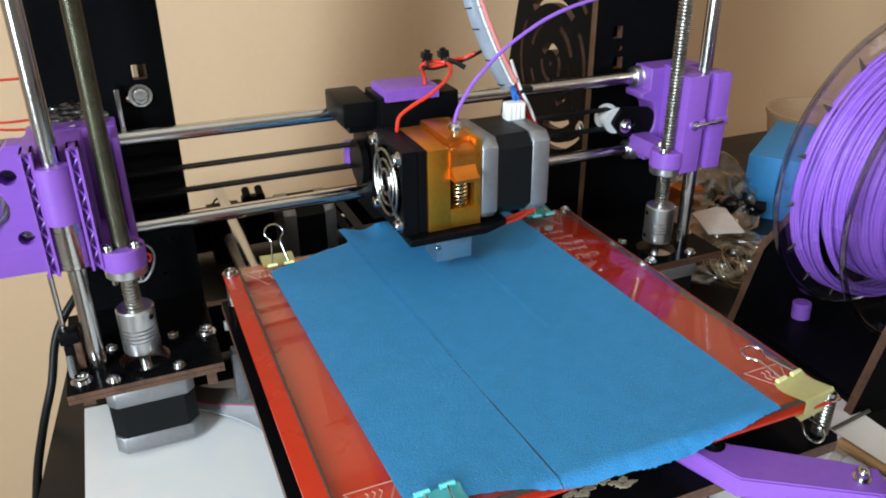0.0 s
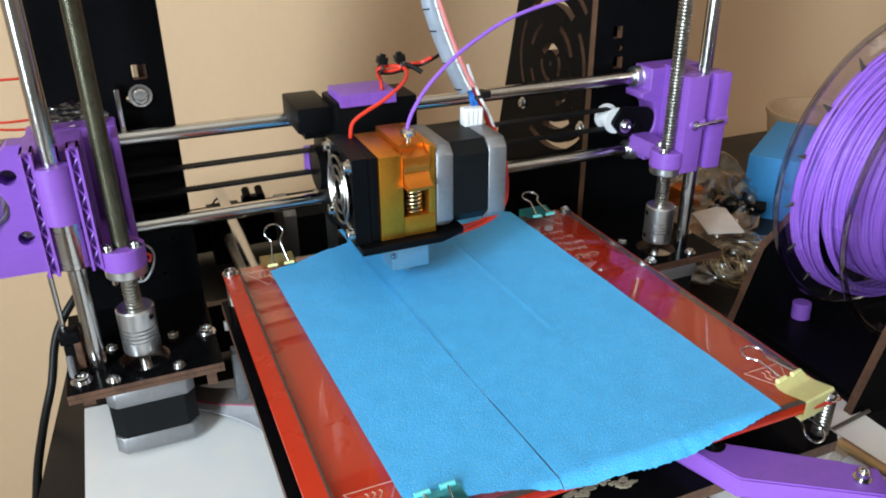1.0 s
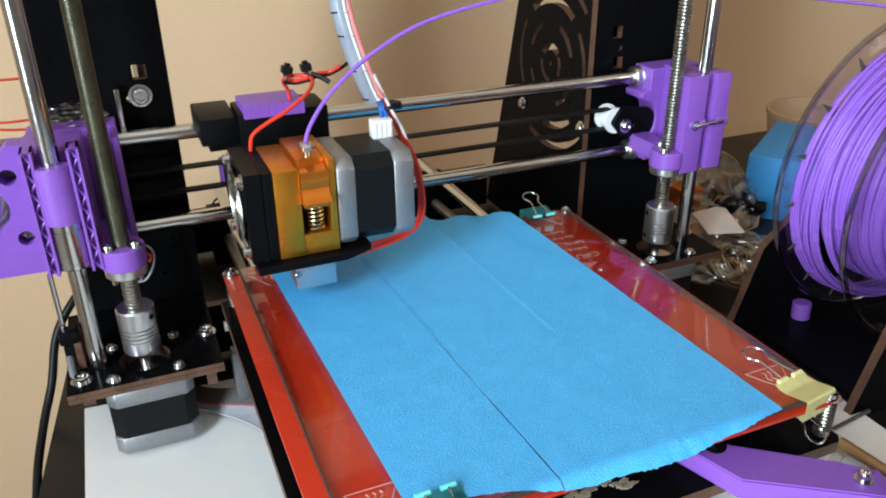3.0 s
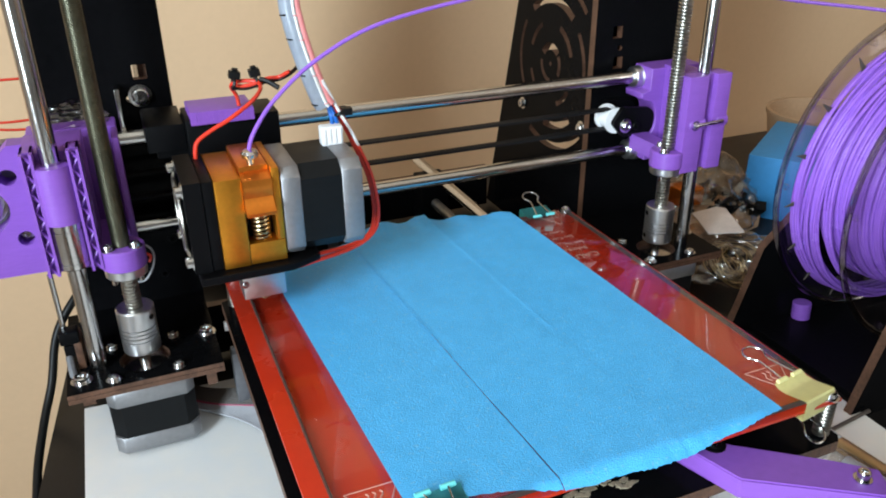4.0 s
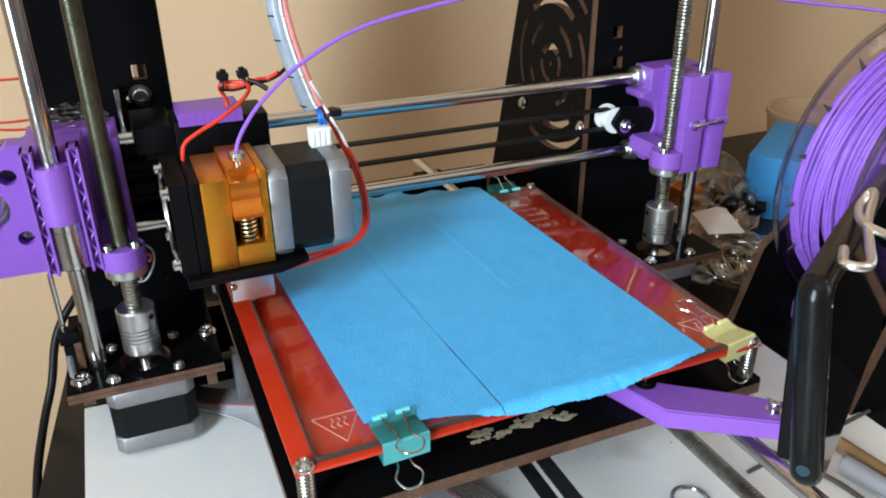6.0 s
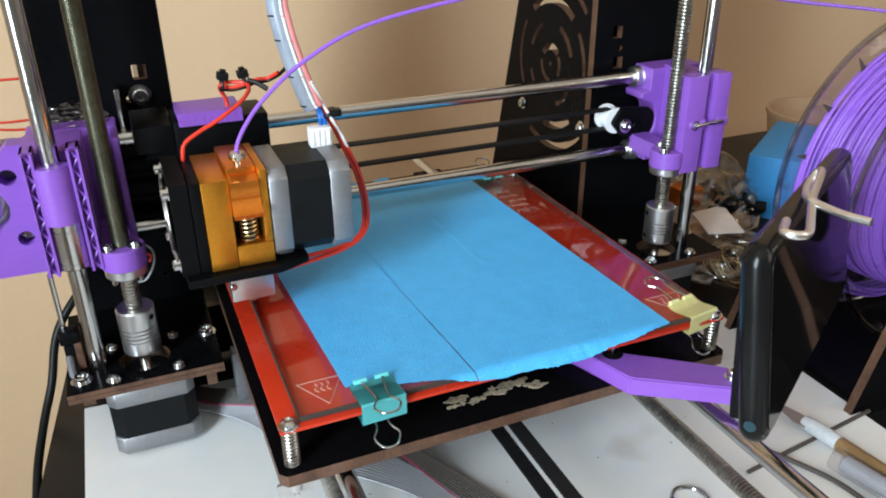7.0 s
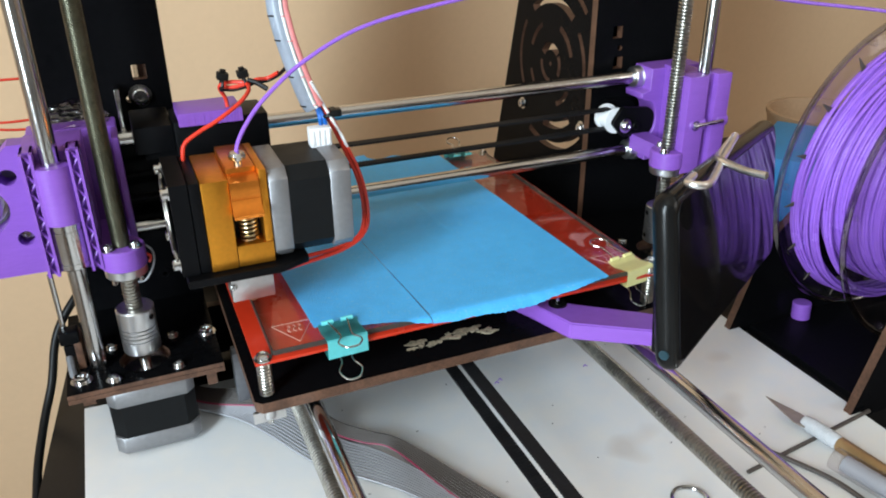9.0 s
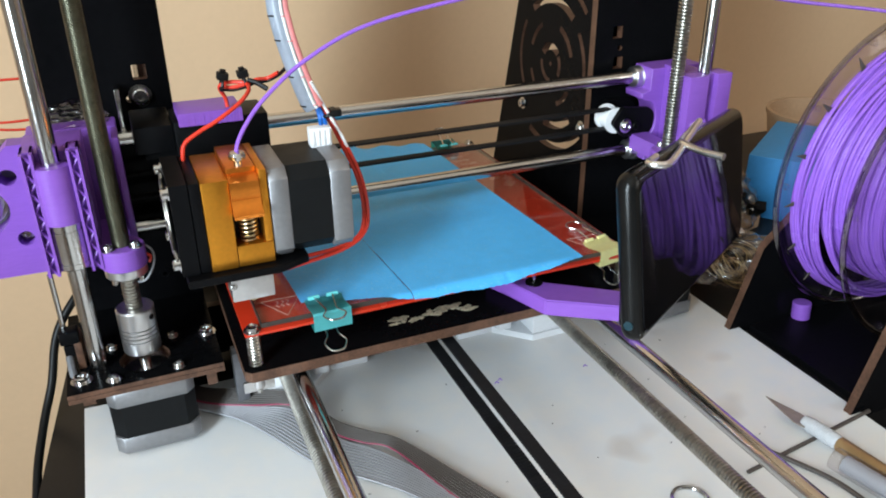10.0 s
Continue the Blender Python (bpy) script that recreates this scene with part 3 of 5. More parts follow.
def build_brackets():
    # left end: motor side
    lb = tagged(new("x_bracket"), "purple printed bracket holding the belt motor")
    lb.parent = printer
    for x in (-0.1855, -0.1665):
        fin_lattice(x, ZY - 0.006, 0.1025, 0.1625, lb, 0.0026)
    bm = lathe(bmesh.new(), (LS, ZY, 0.128), (0, 0, 1), [(0, 0.0088), (0.0275, 0.0088), (0.0275, 0.0050)], 32)
    part("bearing_clip", bm, PURPLE, lb)
    bm = lathe(bmesh.new(), (LS, ZY, 0.1045), (0, 0, 1), [(0, 0.005), (0, 0.0072), (0.0005, 0.0076), (0.003, 0.0076), (0.0031, 0.0073), (0.0042, 0.0073), (0.0043, 0.0076), (0.0195, 0.0076), (0.0196, 0.0073), (0.0207, 0.0073), (0.0208, 0.0076), (0.0235, 0.0076)], 32)
    part("linear_bearing", bm, STEEL, lb, "steel linear bearing sleeve")
    bm = bmesh.new()
    bx(bm, -0.189, -0.147, -0.0055, 0.012, 0.092, 0.158, 0.0012)
    bx(bm, -0.1500, -0.1468, -0.027, -0.0055, 0.096, 0.1575, 0.0008)
    bx(bm, -0.189, -0.163, -0.044, -0.012, 0.100, 0.1600, 0.0008)
    part("body", bm, PURPLE, lb)
    sheet("motor_plate", [(-0.29, 0.093), (-0.180, 0.0915), (-0.180, 0.155), (-0.184, 0.1585), (-0.196, 0.1585), (-0.206, 0.149), (-0.29, 0.149)],
               [circle(-0.1985, 0.1432, 0.0040, 24), circle(-0.1972, 0.1112, 0.0038, 24), circle(-0.2135, 0.1275, 0.0125, 36)], 0.012, Matrix.Translation((0, -0.016, 0)) @ XZ, lb, face=PURPLE, edge=PURPLE)
    screw("motor_screw", lb, (-0.1972, -0.014, 0.1112), (0, -1, 0), 0.0022, 0.003)
    part("motor_boss", cy(bmesh.new(), (-0.2135, -0.008, 0.1275), (-0.2135, -0.019, 0.1275), 0.009, 28, 0.001), ALU, lb)
    nema(printer, pose(-0.2135, -0.0095, 0.1275, 90, 0, 0), 0.036, "square stepper motor on the bracket")
    # right end: idler side
    rb = tagged(new("x_bracket"), "purple printed bracket carrying the belt idler")
    rb.parent = printer
    pr = [(0.1758, 0.1565), (0.215, 0.1565), (0.215, 0.0948), (0.1762, 0.0948), (0.1766, 0.1095)]
    pr += [(0.1752 + 0.0072 * math.cos(a), 0.1228 + 0.0125 * math.sin(a)) for a in [radians(v) for v in range(-70, 71, 14)]]
    pr += [(0.1700, 0.1372), (0.1696, 0.1410), (0.1758, 0.1425)]
    bm = prism(bmesh.new(), pr, -0.0045, 0.014, XZ)
    bmesh.ops.bevel(bm, geom=bm.edges[:], offset=0.0004, segments=1, affect="EDGES")
    part("body", bm, PURPLE, rb)
    part("back_block", bx(bmesh.new(), 0.1860, 0.1990, -0.0440, -0.012, 0.0985, 0.1585, 0.0008), PURPLE, rb)
    # split clamp round the guide rod: two jaws with bosses at the bolt
    for name, x0, x1, y0 in (("bearing_clip", 0.1705, 0.1848, -0.0575), ("clamp_ear", 0.1922, 0.2032, -0.0560)):
        bm = bx(bmesh.new(), x0, x1, y0, ZY + 0.005, 0.1002, 0.1608, 0.0009)
        part(name, bm, PURPLE, rb)
        part("bolt_boss", cy(bmesh.new(), (x0 + 0.0035, y0 + 0.0038, 0.1308), (x1 + 0.0012, y0 + 0.0038, 0.1308), 0.0046, 24, 0.0005), PURPLE, rb)
    part("clamp_web", bx(bmesh.new(), 0.1844, 0.1926, ZY - 0.0045, ZY + 0.006, 0.1006, 0.1600), PURPLE, rb)
    part("clamp_bolt", cy(bmesh.new(), (0.1775, -0.0584, 0.1308), (0.1990, -0.0575, 0.1312), 0.0013, 10), STEEL, rb)
    screw("clamp_nut", rb, (0.1785, -0.0575, 0.1306), (0, -1, 0), 0.0022, 0.0016)
    for z in (0.0988, 0.1487):
        bm = lathe(bmesh.new(), (0.1705, 0, z), (1, 0, 0), [(0, 0.0042), (0, 0.0064), (0.0005, 0.0068), (0.0048, 0.0068), (0.0049, 0.0075), (0.0125, 0.0075)], 28)
        part("rod_collar", bm, ALU, rb, "bright metal rod collar")
    # idler pulley between two cheeks
    bm = lathe(bmesh.new(), (0.1556, -0.008, 0.1230), (0, 1, 0), [(0, 0.0085), (0.0015, 0.0085), (0.0016, 0.0066), (0.0115, 0.0066), (0.0116, 0.0085), (0.013, 0.0085)], 28)
    part("idler_pulley", bm, NYLON, rb, "white plastic idler pulley")
    for y in (-0.0125, 0.008):
        tri = [(0.1510 + 0.0025 * math.cos(radians(a)), 0.1225 + 0.0025 * math.sin(radians(a))) for a in (150, 180, 210)]
        tri += [(0.1580 + 0.0030 * math.cos(radians(a)), 0.1155 + 0.0030 * math.sin(radians(a))) for a in (230, 260, 290)]
        tri += [(0.1720 + 0.0085 * math.cos(radians(a)), 0.1215 + 0.0098 * math.sin(radians(a))) for a in range(-70, 80, 20)]
        tri += [(0.1565 + 0.0030 * math.cos(radians(a)), 0.1295 + 0.0030 * math.sin(radians(a))) for a in (80, 110, 140)]
        bm = prism(bmesh.new(), tri, y, y + 0.0035)
        bmesh.ops.transform(bm, matrix=Matrix(((1, 0, 0, 0), (0, 0, 1, 0), (0, 1, 0, 0), (0, 0, 0, 1))), verts=bm.verts)
        bmesh.ops.translate(bm, vec=(0.0022, 0, 0), verts=bm.verts)
        part("idler_cheek", bm, BPLAST, rb)
    screw("idler_bolt", rb, (0.1600, -0.0125, 0.1205), (0, -1, 0), 0.0034, 0.003)
    screw("idler_bolt", rb, (0.1665, -0.0125, 0.1200), (0, -1, 0), 0.0026, 0.003, BPLAST)
    # lead nuts
    for x in (LL, RL):
        nut = tagged(new("lead_nut"), "flanged lead nut in a purple collar")
        nut.parent = printer
        up = 0.0034 if x > 0 else 0.0
        bm = lathe(bmesh.new(), (x, ZY, 0.1005 + up), (0, 0, 1), [(0, 0.0105), (0.0098, 0.0105), (0.0104, 0.0100), (0.0104, 0.0046)], 36)
        bx(bm, x - (0.002 if x > 0 else 0.010), x + (0.010 if x > 0 else 0.002), ZY, ZY + 0.037, 0.1005 + up, 0.1107 + up)
        part("collar", bm, PURPLE, nut)
        bm = lathe(bmesh.new(), (x, ZY, 0.0955 + up), (0, 0, 1), [(0, 0.0045), (0, 0.0094), (0.0006, 0.0099), (0.0045, 0.0099), (0.0048, 0.0096)], 36)
        part("flange", bm, ALU, nut)
        for a in (90, 215, 325):
            screw("nut_screw", nut, (x + 0.0075 * math.cos(radians(a)), ZY + 0.0075 * math.sin(radians(a)), 0.1107 + up), (0, 0, 1), 0.0023, 0.0028)
            part("screw_end", cy(bmesh.new(), (x + 0.0075 * math.cos(radians(a)), ZY + 0.0075 * math.sin(radians(a)), 0.0925 + up), (x + 0.0075 * math.cos(radians(a)), ZY + 0.0075 * math.sin(radians(a)), 0.0956 + up), 0.0013, 8), STEEL, nut)


build_brackets()

# ---------------------------------------------------------------- carriage (drawn at its left end stop)
carriage = thing("extruder", "gold and black print head with fan, hanging on steel rods", "extruder")


swinging = []


def build_carriage():
    FY = -0.1
    # carriage body on the rods
    bm = bmesh.new()
    bx(bm, -0.1215, -0.0765, -0.042, -0.015, 0.1385, 0.1660, 0.0012)
    bx(bm, -0.1215, -0.0765, -0.020, 0.013, 0.088, 0.1385, 0.0012)
    bx(bm, -0.1215, -0.0765, -0.056, -0.02, 0.110, 0.1385, 0.001)
    part("carriage_block", bm, BPLAST, carriage)
    bm = bx(bmesh.new(), -0.1400, -0.1215, -0.036, 0.0, 0.1500, 0.1635, 0.0012)
    bx(bm, -0.136, -0.1215, -0.032, 0.0, 0.146, 0.1500)
    part("belt_clamp", bm, BPLAST, carriage)
    cap = part("cap", bx(bmesh.new(), -0.1190, -0.0890, -0.0440, -0.020, 0.1640, 0.1702, 0.0003), PURPLE, carriage, "purple printed cap")
    bm = bmesh.new()
    for i in range(20):
        o = 0.0003 * ((i * 7) % 5) / 4
        bx(bm, -0.1190 + i * 0.0015, -0.1176 + i * 0.0015, -0.0443 - o, -0.0440, 0.1640, 0.1700)
    tagged(part("layer_ridge", bm, PURPLE, cap), kind="stuff")
    bm = lathe(bmesh.new(), (-0.1235, -0.012, 0.1225), (-1, 0, 0), [(0, 0.013), (0.004, 0.013), (0.0041, 0.004)], 24)
    part("wire_guide", bm, BPLAST, carriage)
    part("belt_clip", bx(bmesh.new(), -0.1290, -0.1225, 0.002, 0.011, 0.113, 0.129, 0.002), PURPLE, carriage)
    # base plate
    bm = prism(bmesh.new(), [(-0.1295, -0.1045), (-0.0885, -0.1045), (-0.0745, -0.0985), (-0.0745, -0.045), (-0.1295, -0.045)], 0.1088, 0.1125)
    bmesh.ops.bevel(bm, geom=bm.edges[:], offset=0.0005, segments=1, affect="EDGES")
    part("base_plate", bm, BPLAST, carriage, "black mounting plate")
    # motor
    nema(carriage, pose(-0.0895, -0.079, 0.135, 0, -90, 0), 0.037, "square stepper motor with black middle and grey end caps")
    # extruder block
    bm = bmesh.new()
    bx(bm, -0.1182, -0.1065, FY, -0.060, 0.1130, 0.1550, 0.0006)
    part("feeder_block", bm, GOLD, carriage, "gold anodised feeder block")
    bm = bmesh.new()
    bx(bm, -0.1064, -0.0900, FY + 0.0005, -0.060, 0.1130, 0.1232, 0.0006)
    bx(bm, -0.0935, -0.0900, FY + 0.0005, -0.060, 0.1232, 0.1575, 0.0006)
    bx(bm, -0.1064, -0.0900, FY + 0.012, -0.060, 0.1232, 0.1400)
    part("feeder_frame", bm, GOLD, carriage)
    bm = bmesh.new()
    bx(bm, -0.1064, -0.0937, FY + 0.006, -0.060, 0.1505, 0.1578, 0.0008)
    # thumb lever: swept profile in (y, z)
    prof = [(FY + 0.006, 0.1555), (FY - 0.001, 0.1535), (FY - 0.002, 0.1500), (FY - 0.0008, 0.1455), (FY - 0.0025, 0.1425), (FY - 0.0065, 0.1402), (FY - 0.0060, 0.1385), (FY + 0.001, 0.1390), (FY + 0.006, 0.1400)]
    prism(bm, prof, -0.1064, -0.0938, YZ)
    part("idler_lever", bm, COPPER, carriage, "orange anodised idler lever")
    bm = bmesh.new()
    pts = [(-0.0997 + 0.0037 * math.cos(a), FY + 0.0052 + 0.0037 * math.sin(a), 0.1236 + 0.0158 * a / (2 * math.pi * 8)) for a in [i * math.pi / 8 for i in range(16 * 8 + 1)]]
    tube(bm, pts, 0.0006, 6, 1)
    part("spring_pocket", bx(bmesh.new(), -0.1062, -0.0937, FY + 0.0095, FY + 0.0119, 0.1233, 0.1398), BPLAST, carriage)
    part("lever_spring", bm, BRASS, carriage, "coiled steel spring")
    bm = lathe(bmesh.new(), (-0.1003, -0.091, 0.1575), (0, 0, 1), [(0, 0.0018), (0.0035, 0.0018), (0.0036, 0.0036), (0.0052, 0.0038), (0.0064, 0.0030), (0.0068, 0.0014)], 20)
    part("filament_inlet", bm, STEEL, carriage)
    # heat sink and fan
    bm = bmesh.new()
    bx(bm, -0.1232, -0.1184, FY + 0.001, -0.0585, 0.1130, 0.1550, 0.0005)
    part("heat_sink", bm, BPLAST, carriage)
    fan = tagged(new("fan"), "small black cooling fan with a chrome wire guard")
    fan.parent = carriage
    sheet("fan_frame", [(-0.0995, 0.113), (-0.0585, 0.113), (-0.0585, 0.1555), (-0.0995, 0.1555)], [circle(-0.079, 0.1345, 0.0185, 36)], 0.0075, Matrix.Translation((-0.1272, 0, 0)) @ YZ, fan, face=BPLAST, edge=BPLAST)
    bm = lathe(bmesh.new(), (-0.1245, -0.079, 0.1345), (-1, 0, 0), [(0, 0.008), (0.005, 0.008), (0.0055, 0.007)], 24)
    for k in range(7):
        a = 2 * math.pi * k / 7
        m = Matrix.Translation((-0.1268, -0.079, 0.1345)) @ Matrix.Rotation(a, 4, "X") @ Matrix.Translation((0, 0.0125, 0)) @ Matrix.Rotation(radians(40), 4, "Y")
        bx(bm, -0.0004, 0.0004, -0.005, 0.0050, -0.004, 0.004, 0, None)
        bmesh.ops.transform(bm, matrix=m, verts=bm.verts[-8:])
    part("rotor", bm, BPLAST, fan)
    bm = bmesh.new()
    for r in (0.0065, 0.0115, 0.0165):
        torus(bm, (-0.1325, -0.079, 0.1345), (1, 0, 0), r, 0.0007, 40, 6)
    for a in (45, 135, 225, 315):
        d = Vector((0, math.cos(radians(a)), math.sin(radians(a))))
        o = Vector((-0.1325, -0.079, 0.1345))
        tube(bm, [o + d * 0.005, o + d * 0.0165, o + d * 0.0222 + Vector((0.0012, 0, 0))], 0.0008, 6, 3)
    part("wire_guard", bm, THREAD, fan, "chrome wire fan guard")
    for sy in (-1, 1):
        for sz in (-1, 1):
            screw("fan_screw", fan, (-0.131, -0.079 + sy * 0.0165, 0.1345 + sz * 0.0168), (-1, 0, 0), 0.0026, 0.0032)
    # heater block and nozzle
    bm = bx(bmesh.new(), -0.1105, -0.0905, -0.0905, -0.0745, 0.0905, 0.1025, 0.0008)
    part("heater_block", bm, ALU, carriage, "aluminium heater block")
    screw("heater_screw", carriage, (-0.1095, -0.0905, 0.0990), (0, -1, 0), 0.0012, 0.0012)
    part("throat", cy(bmesh.new(), (-0.1, -0.083, 0.1025), (-0.1, -0.083, 0.109), 0.003, 14), STEEL, carriage)
    bm = lathe(bmesh.new(), (-0.1, -0.083, 0.0905), (0, 0, -1), [(0, 0.0035), (0.0025, 0.0035), (0.0026, 0.0028), (0.0048, 0.0006)], 16)
    part("nozzle", bm, BRASS, carriage, "brass nozzle")
    # plug, wires, wrap
    bm = bmesh.new()
    bx(bm, -0.0640, -0.0535, -0.076, -0.069, 0.1555, 0.1650, 0.0012)
    for k in range(4):
        bx(bm, -0.0632 + k * 0.0025, -0.0622 + k * 0.0025, -0.0766, -0.076, 0.157, 0.1640)
    part("motor_plug", bm, NYLON, carriage, "white plug on the motor")
    tie = (-0.0520, -0.066, 0.1690)
    for name, mat, pts in (
            ("red_wire", REDWIRE, [(-0.0590, -0.068, 0.178), tie, (-0.0455, -0.070, 0.153), (-0.0395, -0.072, 0.136), (-0.0370, -0.072, 0.117), (-0.0400, -0.072, 0.1055), (-0.053, -0.074, 0.0995), (-0.082, -0.080, 0.098)]),
            ("red_wire", REDWIRE, [(-0.0600, -0.067, 0.178), (-0.0535, -0.0655, 0.169), (-0.0470, -0.069, 0.153), (-0.0410, -0.071, 0.136), (-0.0385, -0.0705, 0.117), (-0.0420, -0.071, 0.1045), (-0.055, -0.072, 0.1000), (-0.082, -0.076, 0.100)]),
            ("white_wire", WHTWIRE, [(-0.0605, -0.071, 0.186), (-0.0530, -0.0685, 0.170), (-0.0465, -0.0705, 0.156), (-0.0412, -0.0695, 0.140), (-0.0375, -0.070, 0.118)]),
            ("blue_wire", BLUEWIRE, [(-0.0580, -0.0665, 0.174), (-0.0565, -0.067, 0.1675), (-0.0575, -0.0715, 0.1640)]),
            ("blue_wire", BLUEWIRE, [(-0.0575, -0.0665, 0.174), (-0.0550, -0.067, 0.1675), (-0.0550, -0.0715, 0.1640)])):
        part(name, tube(bmesh.new(), pts, 0.0008 if mat is WHTWIRE else 0.0011, 8), mat, carriage)
    bm = torus(bmesh.new(), tie, (0.5, 0, -1), 0.0032, 0.0010, 24, 8)
    bx(bm, tie[0] + 0.0005, tie[0] + 0.0055, -0.0700, -0.0650, tie[2] - 0.0015, tie[2] + 0.0020, 0.0006)
    part("cable_tie", bm, BLKWIRE, carriage)
    axis = [(-0.0595, -0.067, 0.1735), (-0.0612, -0.067, 0.1765), (-0.0652, -0.066, 0.1894), (-0.0687, -0.065, 0.2032), (-0.0704, -0.064, 0.2126), (-0.0712, -0.063, 0.2225), (-0.0705, -0.062, 0.2600), (-0.064, -0.06, 0.30)]
    q = smooth_path(axis, 10)
    bm = bmesh.new()
    tube(bm, q, 0.0046, 18, 1)
    wrap = part("spiral_wrap", bm, LOOM, carriage, "translucent spiral cable wrap")
    swinging.append((wrap, Vector(axis[0])))
    bm, bm2 = bmesh.new(), bmesh.new()
    for i in range(7, len(q) - 1, 12):
        d = (q[i + 1] - q[i - 1]).normalized()
        u, v = basis((d + Vector((0.3, 0, 0.1))).normalized())
        out = Vector((-0.75, -0.65, 0))
        a0 = math.atan2(out.dot(v), out.dot(u))
        for b_, lo, hi in ((bm, -75, 20), (bm2, 50, 85)):
            pts = [q[i] + (u * math.cos(a0 + radians(w)) + v * math.sin(a0 + radians(w))) * 0.0047 for w in range(lo, hi, 12)]
            tube(b_, pts, 0.0004, 6, 1)
    for b_, n_, m_ in ((bm, "dark_turn", BLKWIRE), (bm2, "red_turn", PINK)):
        tagged(part(n_, b_, m_, wrap), kind="stuff")
    part("inner_wire", tube(bmesh.new(), [(x + 0.0027, y - 0.0024, z + 0.0008) for x, y, z in axis], 0.0019, 10), PINK, wrap, "pink wire showing through the wrap")
    part("inner_wire", tube(bmesh.new(), [(x + 0.0008, y - 0.0042, z) for x, y, z in axis], 0.0008, 8), WHTWIRE, wrap, "white wire showing through the wrap")
    # fan lead with cable ties
    pts = [(-0.1212, -0.066, 0.150), (-0.1210, -0.066, 0.1570), (-0.1192, -0.066, 0.1628), (-0.1120, -0.066, 0.1675), (-0.1034, -0.066, 0.1717), (-0.0924, -0.062, 0.1774), (-0.0866, -0.055, 0.1808), (-0.0863, -0.048, 0.1826), (-0.0919, -0.045, 0.1832), (-0.0970, -0.044, 0.1824), (-0.0980, -0.042, 0.1798), (-0.0958, -0.040, 0.1750), (-0.0950, -0.040, 0.1680)]
    part("fan_lead", tube(bmesh.new(), pts, 0.00095, 10), REDWIRE, carriage, "red fan lead bound by cable ties")
    pts = [(-0.0968, -0.0435, 0.1798), (-0.0920, -0.045, 0.1795), (-0.0868, -0.046, 0.1805), (-0.0811, -0.047, 0.1825), (-0.0758, -0.046, 0.1824), (-0.0711, -0.050, 0.1855), (-0.0690, -0.058, 0.1900)]
    part("fan_lead", tube(bmesh.new(), pts, 0.0009, 10), BLKWIRE, carriage, "black fan lead running into the wrap")
    part("fan_lead", tube(bmesh.new(), [(p[0], p[1] - 0.0008, p[2] + 0.0014) for p in pts[:6]], 0.0009, 10), REDWIRE, carriage)
    for x, z, tilt in ((-0.0968, 0.1848, 12), (-0.0868, 0.1850, -8)):
        bm = bx(bmesh.new(), -0.0026, 0.0026, -0.0025, 0.0025, 0.0, 0.0036, 0.0006)
        bx(bm, -0.0013, 0.0013, -0.0013, 0.0013, 0.0036, 0.0050, 0.0003)
        torus(bm, (0, 0, -0.0022), (1, 0, 0), 0.0028, 0.0008, 20, 6)
        bmesh.ops.transform(bm, matrix=Matrix.Translation((x, -0.0455, z)) @ Matrix.Rotation(radians(tilt), 4, "Y"), verts=bm.verts)
        part("cable_tie", bm, BLKWIRE, carriage)
    bm = tube(bmesh.new(), [(-0.0852, -0.047, 0.1838), (-0.0815, -0.049, 0.1826), (-0.0773, -0.052, 0.1799)], 0.0013, 8)
    part("tie_tail", bm, BLKWIRE, carriage)
    # filament running up to the spool
    pts = [(-0.1003, -0.091, 0.158), (-0.0998, -0.090, 0.1655), (-0.0950, -0.0885, 0.1740), (-0.0850, -0.086, 0.1845), (-0.0650, -0.083, 0.1985), (-0.0350, -0.080, 0.2108), (0.012, -0.079, 0.2190), (0.050, -0.080, 0.2225), (0.080, -0.082, 0.2330), (0.10, -0.085, 0.25)]
    part("filament", tube(bmesh.new(), pts, 0.00092, 10), FILAMENT, carriage, "purple plastic filament")


build_carriage()

# ---------------------------------------------------------------- print bed (drawn with its centre at y = 0)
bed = thing("print_bed", "red heated print bed with glass on a sprung black plate", "print bed")


